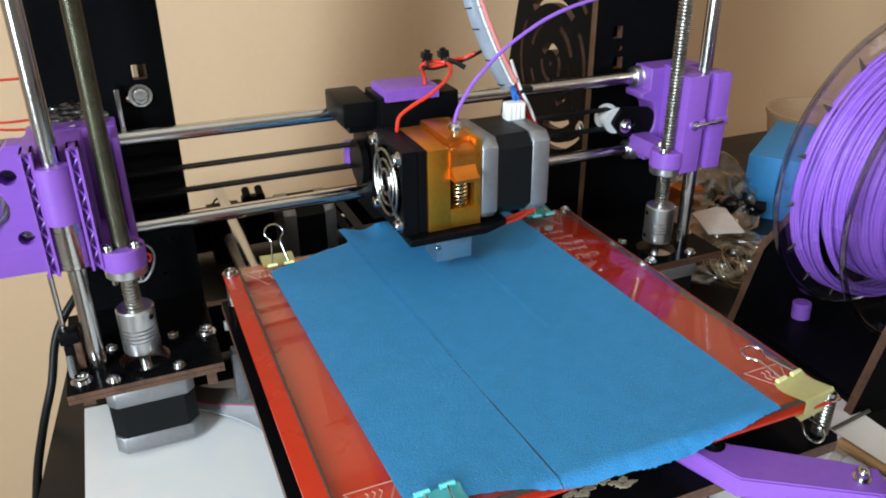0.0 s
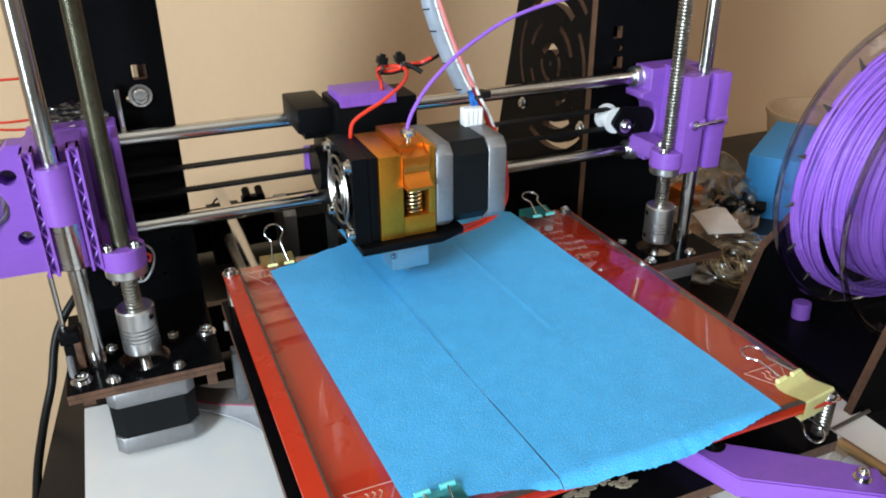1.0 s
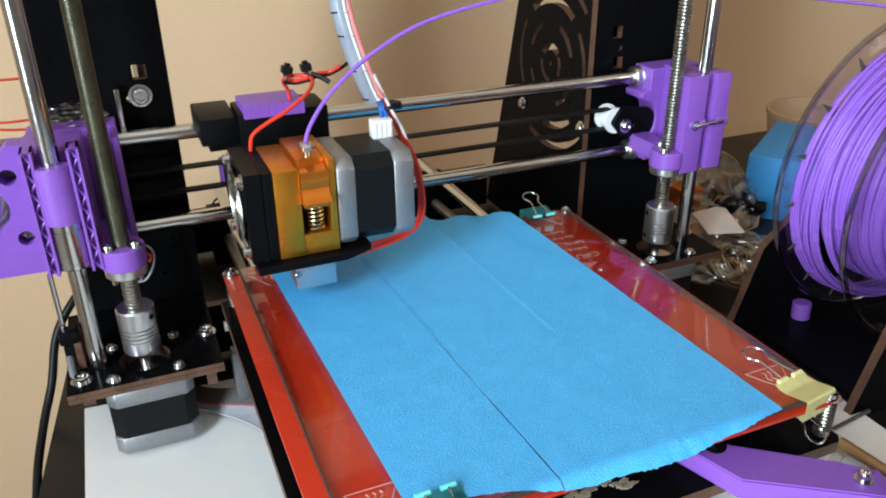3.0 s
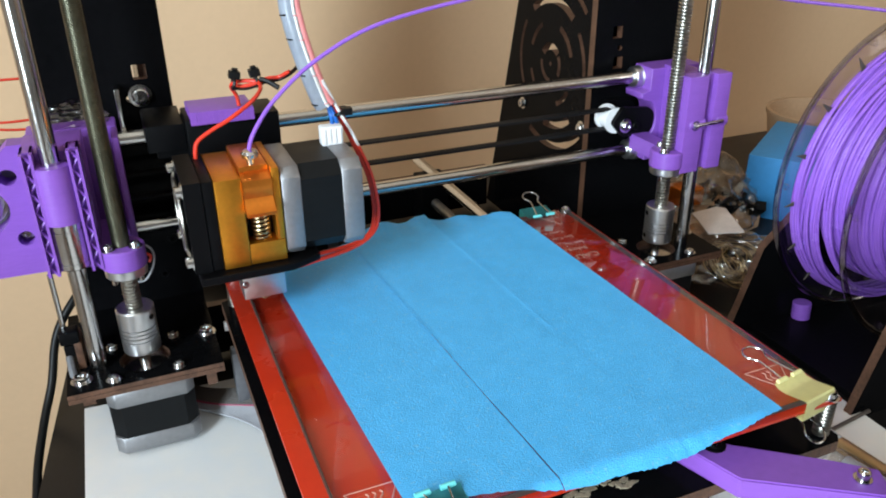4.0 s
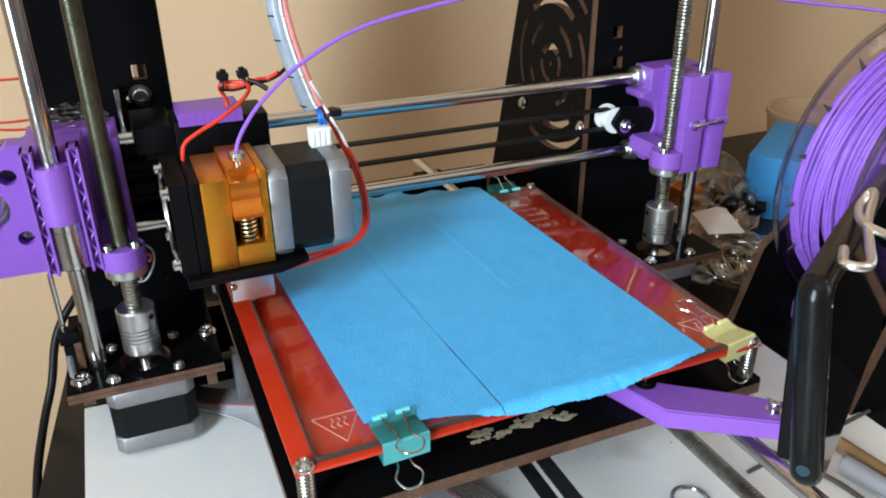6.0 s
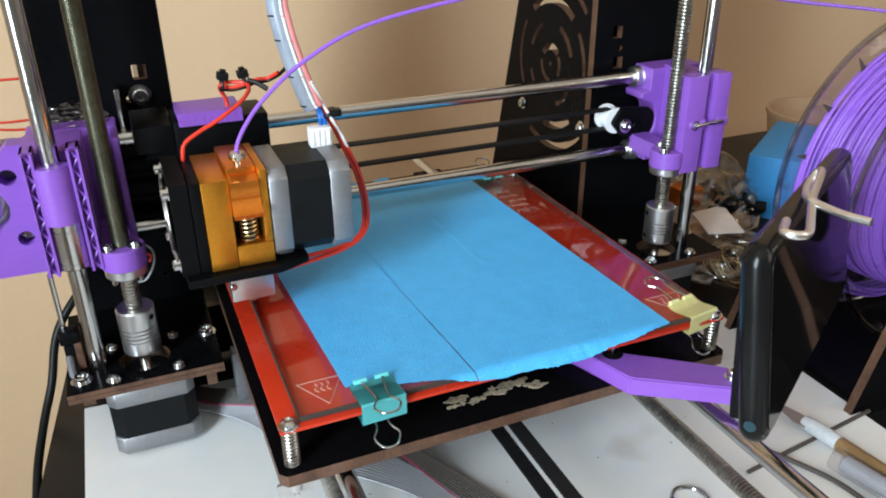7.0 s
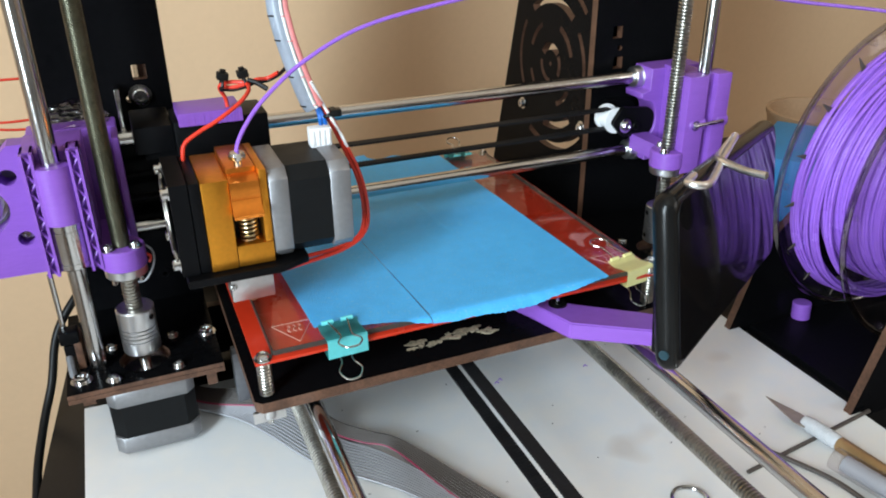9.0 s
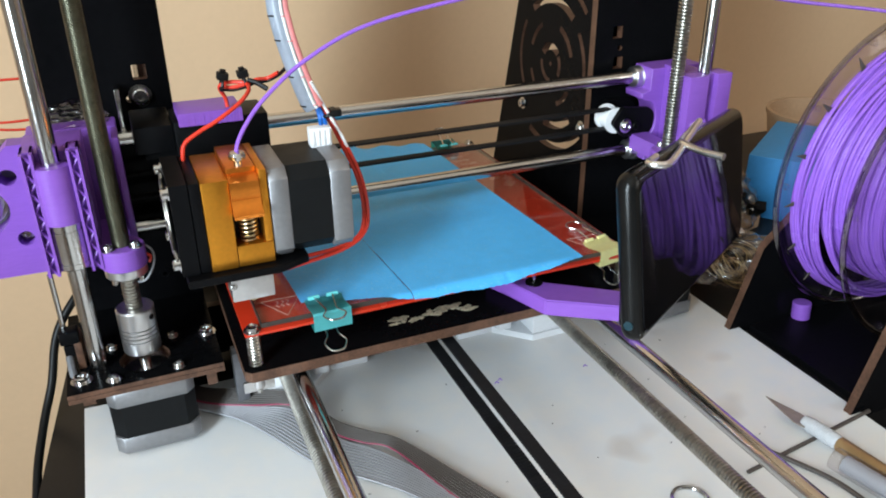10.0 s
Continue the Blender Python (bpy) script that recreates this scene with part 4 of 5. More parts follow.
def build_bed():
    sheet("carrier_plate", [(-0.111, -0.108), (-0.108, -0.111), (0.108, -0.111), (0.111, -0.108), (0.111, 0.111), (-0.111, 0.111)],
          [], 0.0055, Matrix.Translation((0, 0, 0.0550)), bed, "black plate with brown cut edges")
    part("heater_board", bx(bmesh.new(), -0.1085, 0.1085, -0.1075, 0.1085, 0.0755, 0.0772, 0.0005), REDPCB, bed, "red heater circuit board")
    g = part("glass_plate", bx(bmesh.new(), -0.0995, 0.1035, -0.104, 0.1045, 0.0775, 0.0800, 0.0004), GLASS, bed, "clear glass plate")
    g.visible_shadow = False
    for a in ((-0.1003, -0.0996, -0.104, 0.1045), (0.1036, 0.1040, -0.104, 0.1045), (-0.0996, 0.1036, -0.1046, -0.1041)):
        part("ground_edge", bx(bmesh.new(), *a, 0.0775, 0.0800), EDGEGLASS, g, "grey ground glass edge")
    for sx in (-1, 1):
        for sy in (-1, 1):
            x, y = sx * 0.1045, sy * 0.1045
            bm = lathe(bmesh.new(), (x, y, 0.0772), (0, 0, 1), [(0, 0.0042), (0.0005, 0.0042), (0.0006, 0.0031), (0.0024, 0.0028), (0.003, 0.0018), (0.0022, 0.0010)], 16)
            cy(bm, (x, y, 0.042), (x, y, 0.0772), 0.0014, 10)
            part("levelling_screw", bm, STEEL, bed)
            bm = bmesh.new()
            tube(bm, [(x + 0.0027 * math.cos(a), y + 0.0027 * math.sin(a), 0.0580 + 0.0171 * a / (2 * math.pi * 10)) for a in [i * math.pi / 7 for i in range(14 * 10 + 1)]], 0.0008, 6, 1)
            part("levelling_spring", bm, THREAD, bed, "coiled steel levelling spring")
            bm = cy(bmesh.new(), (x, y, 0.0455), (x, y, 0.0522), 0.003, 12)
            bx(bm, x - 0.0075, x + 0.0075, y - 0.0008, y + 0.0008, 0.043, 0.049, 0.0004)
            part("wing_nut", bm, ALU, bed)
    # warning triangles printed on the board
    for cx, cyy, s in ((-0.0856, -0.0873, 1), (0.0935, -0.0861, 1), (-0.0875, 0.0935, 1), (0.0925, 0.0985, 1)):
        bm = bmesh.new()
        tri = [(-0.0098, 0.0078), (0.0098, 0.0078), (0.0, -0.0098)]
        for (ax, ay), (bx_, by) in zip(tri, tri[1:] + tri[:1]):
            tube(bm, [(cx + ax, cyy + s * ay, 0.07725), (cx + bx_, cyy + s * by, 0.07725)], 0.00026, 4, 1)
        for k in (-1, 0, 1):
            tube(bm, [(cx + k * 0.0026 + 0.0008 * math.sin(i * 1.4), cyy + s * (0.0055 - i * 0.0012), 0.07725) for i in range(6)], 0.00028, 4, 4)
        part("warning_sign", bm, WHITEINK, bed)
    for w, sz, x, y in (("CAUTION", 0.0072, 0.0917, 0.0490), ("Before m", 0.0044, 0.0895, 0.0570), ("Still ho", 0.0044, 0.0920, 0.0648), ("Do Not", 0.0044, 0.0900, 0.0732), ("Keep aw", 0.0044, 0.0880, 0.0810)):
        bm = text_bm(w, sz)
        bmesh.ops.transform(bm, matrix=Matrix.Translation((x, y, 0.0773)) @ Matrix.Rotation(math.pi, 4, "Z"), verts=bm.verts)
        part("printed_words", bm, WHITEINK, bed)
    # torn residue on the plate
    rnd = random.Random(3)
    for k in range(26):
        bm = bmesh.new()
        cx, cyy = (-0.0300 + k * 0.0016 if k < 10 else -0.0100 + (k - 10) * 0.0016), -0.094 + rnd.uniform(-0.0042, 0.0042)
        n, sx = 13, rnd.uniform(0.0010, 0.0050)
        prism(bm, [(cx + sx * rnd.uniform(0.5, 1.4) * math.cos(2 * math.pi * i / n), cyy + 0.0015 * rnd.uniform(0.3, 1.4) * math.sin(2 * math.pi * i / n)) for i in range(n)], 0.0577, 0.0579 + k * 0.00002)
        part("residue", bm, GLUE, bed, "torn pale paper residue")
    # bearing holders below
    for sx in (-1, 1):
        for sy in (-0.06, 0.06):
            bm = bx(bmesh.new(), sx * 0.084 - 0.014, sx * 0.084 + 0.014, sy - 0.013, sy + 0.013, 0.036, 0.0522, 0.0015)
            bx(bm, sx * 0.084 - 0.018, sx * 0.084 + 0.018, sy - 0.009, sy + 0.009, 0.046, 0.0522, 0.001)
            part("bearing_holder", bm, WHITEP, bed, "white printed bearing holder")
    bm = bx(bmesh.new(), -0.014, 0.010, -0.02, 0.02, 0.0265, 0.0522, 0.001)
    part("belt_holder", bm, WHITEP, bed)


build_bed()
riders = []


def build_tape():
    """Three overlapping crepe strips with ragged ends."""
    tp = thing("painters_tape", "blue crepe painter's tape strips covering the glass print plate", "tape")
    rnd = random.Random(8)
    # left edge, its skew, right edge, its skew, front ends, back ends
    strips = ((-0.0815, 0.0036, -0.0297, 0.0059, -0.0935, -0.1090, 0.0925, 0.1110, 0.0804), (-0.0303, 0.0069, 0.0228, 0.0055, -0.1096, -0.1122, 0.1262, 0.1262, 0.0806), (0.0220, 0.0057, 0.0733, 0.0041, -0.1118, -0.1056, 0.1215, 0.1120, 0.0805))
    for k, (x0, s0, x1, s1, ya, yb, yc, yd, z) in enumerate(strips):
        bm = bmesh.new()
        nx, ny = 40, 110
        front = [ya + (yb - ya) * i / nx + rnd.uniform(-0.0003, 0.0003) + 0.0003 * math.sin(i * 0.31 + 2 * k) for i in range(nx + 1)]
        back = [yc + (yd - yc) * i / nx + rnd.uniform(-0.0004, 0.0004) + 0.0005 * math.sin(i * 0.3 + 2 * k) for i in range(nx + 1)]
        g = []
        for i in range(nx + 1):
            col = []
            for j in range(ny + 1):
                v = j / ny
                a, b = x0 + s0 * (1 - 2 * v), x1 + s1 * (1 - 2 * v)
                x = a + (b - a) * i / nx
                y = front[i] + (back[i] - front[i]) * v
                if y > 0.0 and k == 1 and i == 0:
                    x -= 0.0003
                zz = z + 0.00022 * noise.noise((x * 60, y * 60, k))
                if k == 1 and i in (0, nx) and y > -0.02:
                    zz += 0.00022
                if y < -0.1040:
                    d = -0.1040 - y
                    crease = 0.00025 * noise.noise((x * 150, y * 90, 4 + k))
                    e = max(0.0, d - 0.0014)
                    y = -0.1040 - min(d, 0.0014) - e * 0.75 + crease
                    zz -= min(d, 0.0014) * 0.15 + e * 0.66 + crease
                if y > 0.1045:
                    zz += 0.06 * (y - 0.1045) * math.sin(i * 0.35 + k)
                col.append(bm.verts.new((x, y, zz)))
            g.append(col)
        for i in range(nx):
            for j in range(ny):
                bm.faces.new((g[i][j], g[i + 1][j], g[i + 1][j + 1], g[i][j + 1]))
        bmesh.ops.solidify(bm, geom=bm.faces[:], thickness=0.00016)
        part("tape_strip", bm, TAPE, tp)
    riders.append((tp, Matrix()))


build_tape()


def binder_clip(color_mat, label, m, up, k=0.88):
    """Spring clip: folded sheet body with a crimped lip, and two bent wire levers. Opens towards +y, lies over an edge at z = 0."""
    c = thing("binder_clip", label, "binder clip", "clips holding the glass")
    w = 0.0102
    bm = bmesh.new()
    prof = [(0.0060, 0.0040), (0.0035, 0.0026), (0.0, 0.0024), (-0.0102, 0.0042), (-0.0108, 0.0034), (-0.0108, -0.0062), (0.0, -0.0052), (0.0045, -0.0060)]
    n = 10
    rows = []
    for i in range(n + 1):
        x = -w + 2 * w * i / n
        rows.append([bm.verts.new((x, y + (0.0009 * math.sin(i * 1.9) if 0 < j < 1 else 0), z)) for j, (y, z) in enumerate(prof)])
    for a, b in zip(rows, rows[1:]):
        for j in range(len(prof) - 1):
            bm.faces.new((a[j], a[j + 1], b[j + 1], b[j]))
    bmesh.ops.solidify(bm, geom=bm.faces[:], thickness=0.0005)
    part("clip_body", bm, color_mat, c)
    bm = bmesh.new()
    for s in (-0.5, 0.5):
        cy(bm, (s * w - 0.003, 0.0058, 0.0046), (s * w + 0.003, 0.0058, 0.0046), 0.0011, 10)
    part("clip_hinge", bm, color_mat, c)

    def lever(sign, a):
        pts = [(-0.0050, 0, 0.0), (-0.0035, 0.009, 0.0), (-0.0030, 0.015, 0.0), (-0.0058, 0.020, 0.0), (-0.0035, 0.0245, 0), (0, 0.0255, 0), (0.0035, 0.0245, 0), (0.0058, 0.020, 0.0), (0.0030, 0.015, 0.0), (0.0035, 0.009, 0), (0.0050, 0, 0)]
        bm = tube(bmesh.new(), pts, 0.0005, 8)
        mm = Matrix.Translation((0, 0.0055, sign * 0.0048)) @ Matrix.Rotation(radians(a), 4, "X")
        bmesh.ops.transform(bm, matrix=mm, verts=bm.verts)
        part("wire_lever", bm, STEEL, c)

    lever(1, up[0])
    lever(-1, up[1])
    for o in c.children:
        o.data.transform(Matrix.Scale(k, 4))
    riders.append((c, m))


binder_clip(TEAL, "turquoise binder clip with steel wire levers at the bed edge", pose(-0.0668, -0.1000, 0.0783, 0, 0, 2), (181, 206), 0.94)
binder_clip(YELLOW, "pale yellow binder clip with steel wire levers at the bed corner", pose(0.0945, -0.0975, 0.0783, 0, 0, 9), (3, 212), 0.90)
binder_clip(YELLOW, "pale yellow binder clip with a raised wire lever", pose(-0.0785, 0.1005, 0.0783, 0, 0, 180), (132, -165))
binder_clip(TEAL, "turquoise binder clip with a raised wire lever", pose(0.0835, 0.1005, 0.0783, 0, 0, 180), (163, -168))


def build_phone():
    """Black handset held upright on a purple arm that is bolted to the bed's plate."""
    ph = thing("phone", "black glossy smartphone clamped upright beside the print bed", "phone")
    L, Hh, T = 0.1625, 0.0795, 0.0105

    def rounded(l, h, r, n=6):
        o = []
        for cx, cz, a0 in ((l / 2 - r, h / 2 - r, 0), (-l / 2 + r, h / 2 - r, 90), (-l / 2 + r, -h / 2 + r, 180), (l / 2 - r, -h / 2 + r, 270)):
            o += [(cx + r * math.cos(radians(a0 + 90 * i / n)), cz + r * math.sin(radians(a0 + 90 * i / n))) for i in range(n + 1)]
        return o

    # shell lofted from inset outlines, so that its rim is fully rounded
    bm = bmesh.new()
    rows = []
    for i in range(13):
        w = math.pi * i / 12
        ins = 0.0046 * (1 - math.sin(w))
        rows.append([bm.verts.new((x, -T / 2 * math.cos(w), z)) for x, z in rounded(L - 2 * ins, Hh - 2 * ins, 0.0075 - ins, 8)])
    for p, q in zip(rows, rows[1:]):
        for i in range(len(p)):
            j = (i + 1) % len(p)
            bm.faces.new((p[i], p[j], q[j], q[i]))
    bm.faces.new(rows[0][::-1]), bm.faces.new(rows[-1])
    part("body", bm, CASE, ph)
    bm = prism(bmesh.new(), rounded(L - 0.0090, Hh - 0.0090, 0.006), T / 2 - 0.0002, T / 2 + 0.0004, XZ)
    part("screen", bm, PHONE, ph, "glossy black glass screen")
    bm = cy(bmesh.new(), (-L / 2 - 0.0004, 0, -0.0300), (-L / 2 + 0.001, 0, -0.0300), 0.0022, 16)
    part("port", bm, PORT, ph)
    held = pose(0.1175, -0.1385, 0.1133, -9.0, 3.0, 32.0)
    clipped = pose(0.1295, -0.1230, 0.1074, -10.3, 4.0, 31.5)
    pts = [(0.083, -0.148, 0.1535), (0.071, -0.1586, 0.1560), (0.078, -0.162, 0.1555), (0.095, -0.148, 0.1530), (0.112, -0.133, 0.1520), (0.1270, -0.122, 0.1545), (0.1330, -0.116, 0.1530), (0.1260, -0.118, 0.1490), (0.1120, -0.1300, 0.1510), (0.1050, -0.140, 0.1535), (0.1050, -0.153, 0.1540), (0.1079, -0.1627, 0.1546)]
    bm = tube(bmesh.new(), [clipped.inverted() @ Vector(p) for p in pts], 0.0016, 10)
    part("clip_wire", bm, CHROME, ph, "bright bent wire clip")
    riders.append((ph, held))
    arm = thing("phone_holder", "purple printed arm bolted to the bed plate", "holder")
    poly = [(0.031, -0.078), (0.0380, -0.0934), (0.0462, -0.1200), (0.0915, -0.1500), (0.0985, -0.1365), (0.0862, -0.1264), (0.0560, -0.1040), (0.0470, -0.0930), (0.044, -0.078)]
    bm = prism(bmesh.new(), poly, 0.0578, 0.0672)
    bmesh.ops.bevel(bm, geom=bm.edges[:], offset=0.0007, segments=2, affect="EDGES")
    part("arm", bm, PURPLE, arm)
    screw("arm_bolt", arm, (0.0500, -0.1005, 0.0672), (0, 0, 1), 0.0034, 0.0012, BPLAST)
    part("stud", cy(bmesh.new(), (0.0500, -0.1005, 0.0672), (0.0500, -0.1005, 0.0725), 0.0011, 12), STEEL, arm, "bare steel stud")
    wedge = [(0.0058, 0.026), (0.0085, 0.026), (0.0125, -0.0370), (0.0125, -0.0392), (0.0058, -0.0392)]
    bm = prism(bmesh.new(), wedge, -0.064, -0.038, held @ YZ)
    bmesh.ops.bevel(bm, geom=bm.edges[:], offset=0.0006, segments=1, affect="EDGES")
    part("cradle", bm, BPLAST, arm, "black wedge-shaped phone cradle")
    screw("arm_bolt", arm, (0.0880, -0.1380, 0.0672), (0, 0, 1), 0.0024, 0.004)
    riders.append((arm, Matrix()))


build_phone()


# ---------------------------------------------------------------- spool and its stand
def build_spool():
    sp = thing("filament_spool", "clear plastic spool wound with shiny purple filament", "spool")
    c = Vector((0.3085, 0, 0.1005))
    R = 0.0985
    for y in (-0.1, -0.1505):
        bm = lathe(bmesh.new(), (c.x, y - 0.0012, c.z), (0, 1, 0), [(0, 0.028), (0, R - 0.001), (0.0006, R), (0.0018, R), (0.0024, R - 0.001), (0.0024, 0.028)], 96, caps=False)
        fl = part("flange", bm, CLEAR, sp, "clear plastic flange")
        fl.visible_shadow = False
        part("rim", torus(bmesh.new(), (c.x, y, c.z), (0, 1, 0), R - 0.0008, 0.0019, 128, 10), RIM, sp)
        for a in range(0, 360, 30):
            d = Vector((math.cos(radians(a)), 0, math.sin(radians(a))))
            p = Vector((c.x, y, c.z)) + d * 0.0935
            part("stud", cy(bmesh.new(), p - Vector((0, 0.003, 0)), p + Vector((0, 0.003, 0)), 0.0019, 12, 0.0005), CLEAR, sp)
    # dark triangular reflections in the clear flange, modelled as thin dark wedges
    for a in range(8, 368, 20):
        o, d = Vector((c.x, -0.1022, c.z)), Vector((math.cos(radians(a)), 0, math.sin(radians(a))))
        e = Vector((-d.z, 0, d.x))
        bm = bmesh.new()
        tri = [o + d * 0.080 - e * 0.0026, o + d * 0.080 + e * 0.0026, o + d * 0.0935]
        lo, hi = ([bm.verts.new(p + Vector((0, h, 0))) for p in tri] for h in (-0.0004, 0.0004))
        bm.faces.new(lo[::-1]), bm.faces.new(hi)
        for i in range(3):
            bm.faces.new((lo[i], lo[(i + 1) % 3], hi[(i + 1) % 3], hi[i]))
        part("reflection_wedge", bm, DGREY, sp, "dark triangle standing in for a reflection in the flange")
    bm = lathe(bmesh.new(), (c.x, -0.1500, c.z), (0, 1, 0), [(0, 0.04), (0.049, 0.04)], 48)
    part("hub", bm, BPLAST, sp)
    rnd = random.Random(5)
    bm = bmesh.new()
    lathe(bm, (c.x, -0.1485, c.z), (0, 1, 0), [(0, 0.062), (0.047, 0.065)], 72)
    for k in range(2):
        for i in range(22):
            y = -0.1480 + i * 0.00175 + k * 0.0009
            torus(bm, (c.x + rnd.uniform(-0.0005, 0.0005), y, c.z), (0.02 * rnd.uniform(-1, 1), 1, 0.02 * rnd.uniform(-1, 1)), 0.0655 + 0.0016 * k + 0.0035 * (i / 22) + rnd.uniform(-0.0007, 0.0007), 0.00088, 96, 7, 0.0006, i + 40 * k)
    for i in range(34):
        y = -0.1025 - (i % 9) * 0.00178
        torus(bm, (c.x + rnd.uniform(-0.001, 0.001), y, c.z - 0.0015 - 0.0005 * (i % 9)), (rnd.uniform(-0.05, 0.05), 1, rnd.uniform(-0.06, 0.06)), 0.0862 - 0.0010 * (i % 9) + rnd.uniform(-0.0035, 0.0012), 0.00088, 110, 7, 0.0011, 120 + i)
    tagged(part("winding", bm, FILAMENT, sp, "wound purple filament"), kind="stuff")
    st = thing("spool_stand", "black laser-cut stand with brown edges under the spool", "stand")
    for y in (-0.0915, -0.188):
        sheet("stand_leg", [(0.197, 0.0), (0.42, 0.0), (0.345, 0.112), (0.270, 0.112), (0.215, 0.060)], [], 0.005, Matrix.Translation((0, y, -0.004)) @ XZ, st)
    part("axle", cy(bmesh.new(), (c.x, -0.195, c.z), (c.x, -0.085, c.z), 0.004, 16), STEEL, st)
    part("stand_base", bx(bmesh.new(), 0.215, 0.41, -0.185, -0.0945, -0.004, 0.0), BPLAST, st)
    part("spacer", cy(bmesh.new(), (0.2526, -0.1005, 0.0), (0.2526, -0.0995, 0.0115), 0.0060, 20, 0.0005), PURPLE, st, "short purple printed spacer")
    s2 = thing("filament_strand", "purple filament strand above the spool", "filament")
    part("strand", tube(bmesh.new(), [(0.10, -0.1, 0.232), (0.15, -0.1, 0.2185), (0.1892, -0.1, 0.2099), (0.2661, -0.1, 0.1987), (0.33, -0.11, 0.188), (0.36, -0.125, 0.170)], 0.0010, 10), FILAMENT, s2)
    return s2


strand = build_spool()


# ---------------------------------------------------------------- loose things
def crumple(name, label, cx, cyy, cz, sx, sy, sz, seed, mat, cat):
    """A crumpled clear bag: a squashed, creased closed film."""
    bm = bmesh.new()
    bmesh.ops.create_icosphere(bm, subdivisions=5, radius=1.0)
    for v in bm.verts:
        p = v.co.copy()
        n = noise.noise(p * 1.3 + Vector((seed, 0, 0))) * 0.34 + (0.5 - abs(noise.noise(p * 2.6 + Vector((0, seed, 0))))) * 0.34 + 0.07 * abs(noise.noise(p * 6.0))
        p *= 1 + n
        q = Vector((cx + p.x * sx, cyy + p.y * sy, max(cz - sz * 0.9, cz + p.z * sz)))
        v.co = q
    ob = part(name, bm, mat, None, "", 25)
    ob.visible_shadow = False
    return tagged(ob, label, cat)


def build_clutter():
    crumple("clear_tape", "crumpled clear tape round thin red leads", -0.168, 0.004, 0.163, 0.016, 0.010, 0.006, 3.0, BAG, "tape")
    # craft knife
    k = thing("craft_knife", "craft knife with a pointed steel blade lying on the board", "knife")
    a, b = Vector((0.1630, -0.1628, 0.0045)), Vector((0.1722, -0.2420, 0.0045))
    d = (b - a).normalized()
    n = Vector((-d.y, d.x, 0))
    bm = bmesh.new()
    pts = [a, a + d * 0.023 - n * 0.0058, a + d * 0.029 - n * 0.0046, a + d * 0.030 + n * 0.0038, a + d * 0.020 + n * 0.0034]
    lo = [bm.verts.new(p - Vector((0, 0, 0.0003))) for p in pts]
    hi = [bm.verts.new(p + Vector((0, 0, 0.0003))) for p in pts]
    bm.faces.new(lo[::-1]), bm.faces.new(hi)
    for i in range(5):
        bm.faces.new((lo[i], lo[(i + 1) % 5], hi[(i + 1) % 5], hi[i]))
    part("blade", bm, BLADE, k, "pointed steel blade")
    bm = lathe(bmesh.new(), a + d * 0.0245, d, [(0, 0.0025), (0.001, 0.0035), (0.006, 0.0043)] + [q for i in range(9) for q in ((0.007 + i * 0.0013, 0.0044), (0.0076 + i * 0.0013, 0.0041))] + [(0.020, 0.0043), (0.0215, 0.0036)], 20)
    part("collar", bm, PALE, k, "pale ribbed collar")
    part("handle", cy(bmesh.new(), a + d * 0.046, a + d * 0.13, 0.0040, 20, 0.0006), HANDLE, k)
    # clear tool beside it
    g = thing("clear_tube", "clear plastic tube lying beside the craft knife", "tube")
    o = part("tube", lathe(bmesh.new(), (0.1555, -0.2160, 0.0062), (0.20, -0.98, 0), [(0, 0.003), (0.001, 0.006), (0.06, 0.006), (0.0605, 0.004)], 24), CLEAR, g)
    o.visible_shadow = False
    part("insert", cy(bmesh.new(), (0.1570, -0.222, 0.0062), (0.165, -0.262, 0.0062), 0.0044, 16), GREY, g)
    r = part("thin_rod", cy(bmesh.new(), (0.1135, -0.2040, 0.0012), (0.2095, -0.1925, 0.0012), 0.0011, 10), DGREY)
    tagged(r, "thin dark metal rod lying on the board", "rod")
    r = part("thin_lead", tube(bmesh.new(), [(0.1300, -0.1890, 0.0015), (0.1400, -0.2080, 0.0015), (0.1480, -0.2270, 0.0015), (0.1500, -0.2500, 0.0015), (0.1480, -0.28, 0.0015)], 0.0013, 8), DGREY)
    tagged(r, "thin dark lead lying on the board", "wire")
    r = part("steel_ring", torus(bmesh.new(), (0.0745, -0.2080, 0.0012), (0, 0, 1), 0.0085, 0.0011, 40, 8), STEEL)
    tagged(r, "small steel ring lying on the board", "ring")
    # ribbon cable
    rc = thing("ribbon_cable", "flat grey ribbon cable snaking over the white board", "cable")
    edge = smooth_path([(-0.160, -0.012, 0.003), (-0.1337, -0.0426, 0.003), (-0.1141, -0.0620, 0.003), (-0.1012, -0.0817, 0.003), (-0.0860, -0.1101, 0.003), (-0.0739, -0.1247, 0.003), (-0.0593, -0.1378, 0.002), (-0.0462, -0.1530, 0.002), (-0.030, -0.180, 0.002), (-0.010, -0.215, 0.002)], 8)
    fold = smooth_path([(-0.155, -0.016, 0.007), (-0.1309, -0.0405, 0.006), (-0.1075, -0.0560, 0.006), (-0.0863, -0.0655, 0.006), (-0.0756, -0.0814, 0.005), (-0.0670, -0.0990, 0.004), (-0.0520, -0.1150, 0.004), (-0.0390, -0.1340, 0.003), (-0.0230, -0.163, 0.003), (0.0, -0.205, 0.003)], 8)
    for kx in range(12):
        pts = [Vector(a).lerp(Vector(b), kx / 12.5) for a, b in zip(edge, fold)]
        part("core" if kx else "edge_core", tube(bmesh.new(), pts, 0.00062 if kx else 0.00075, 6, 1), GREY, rc)
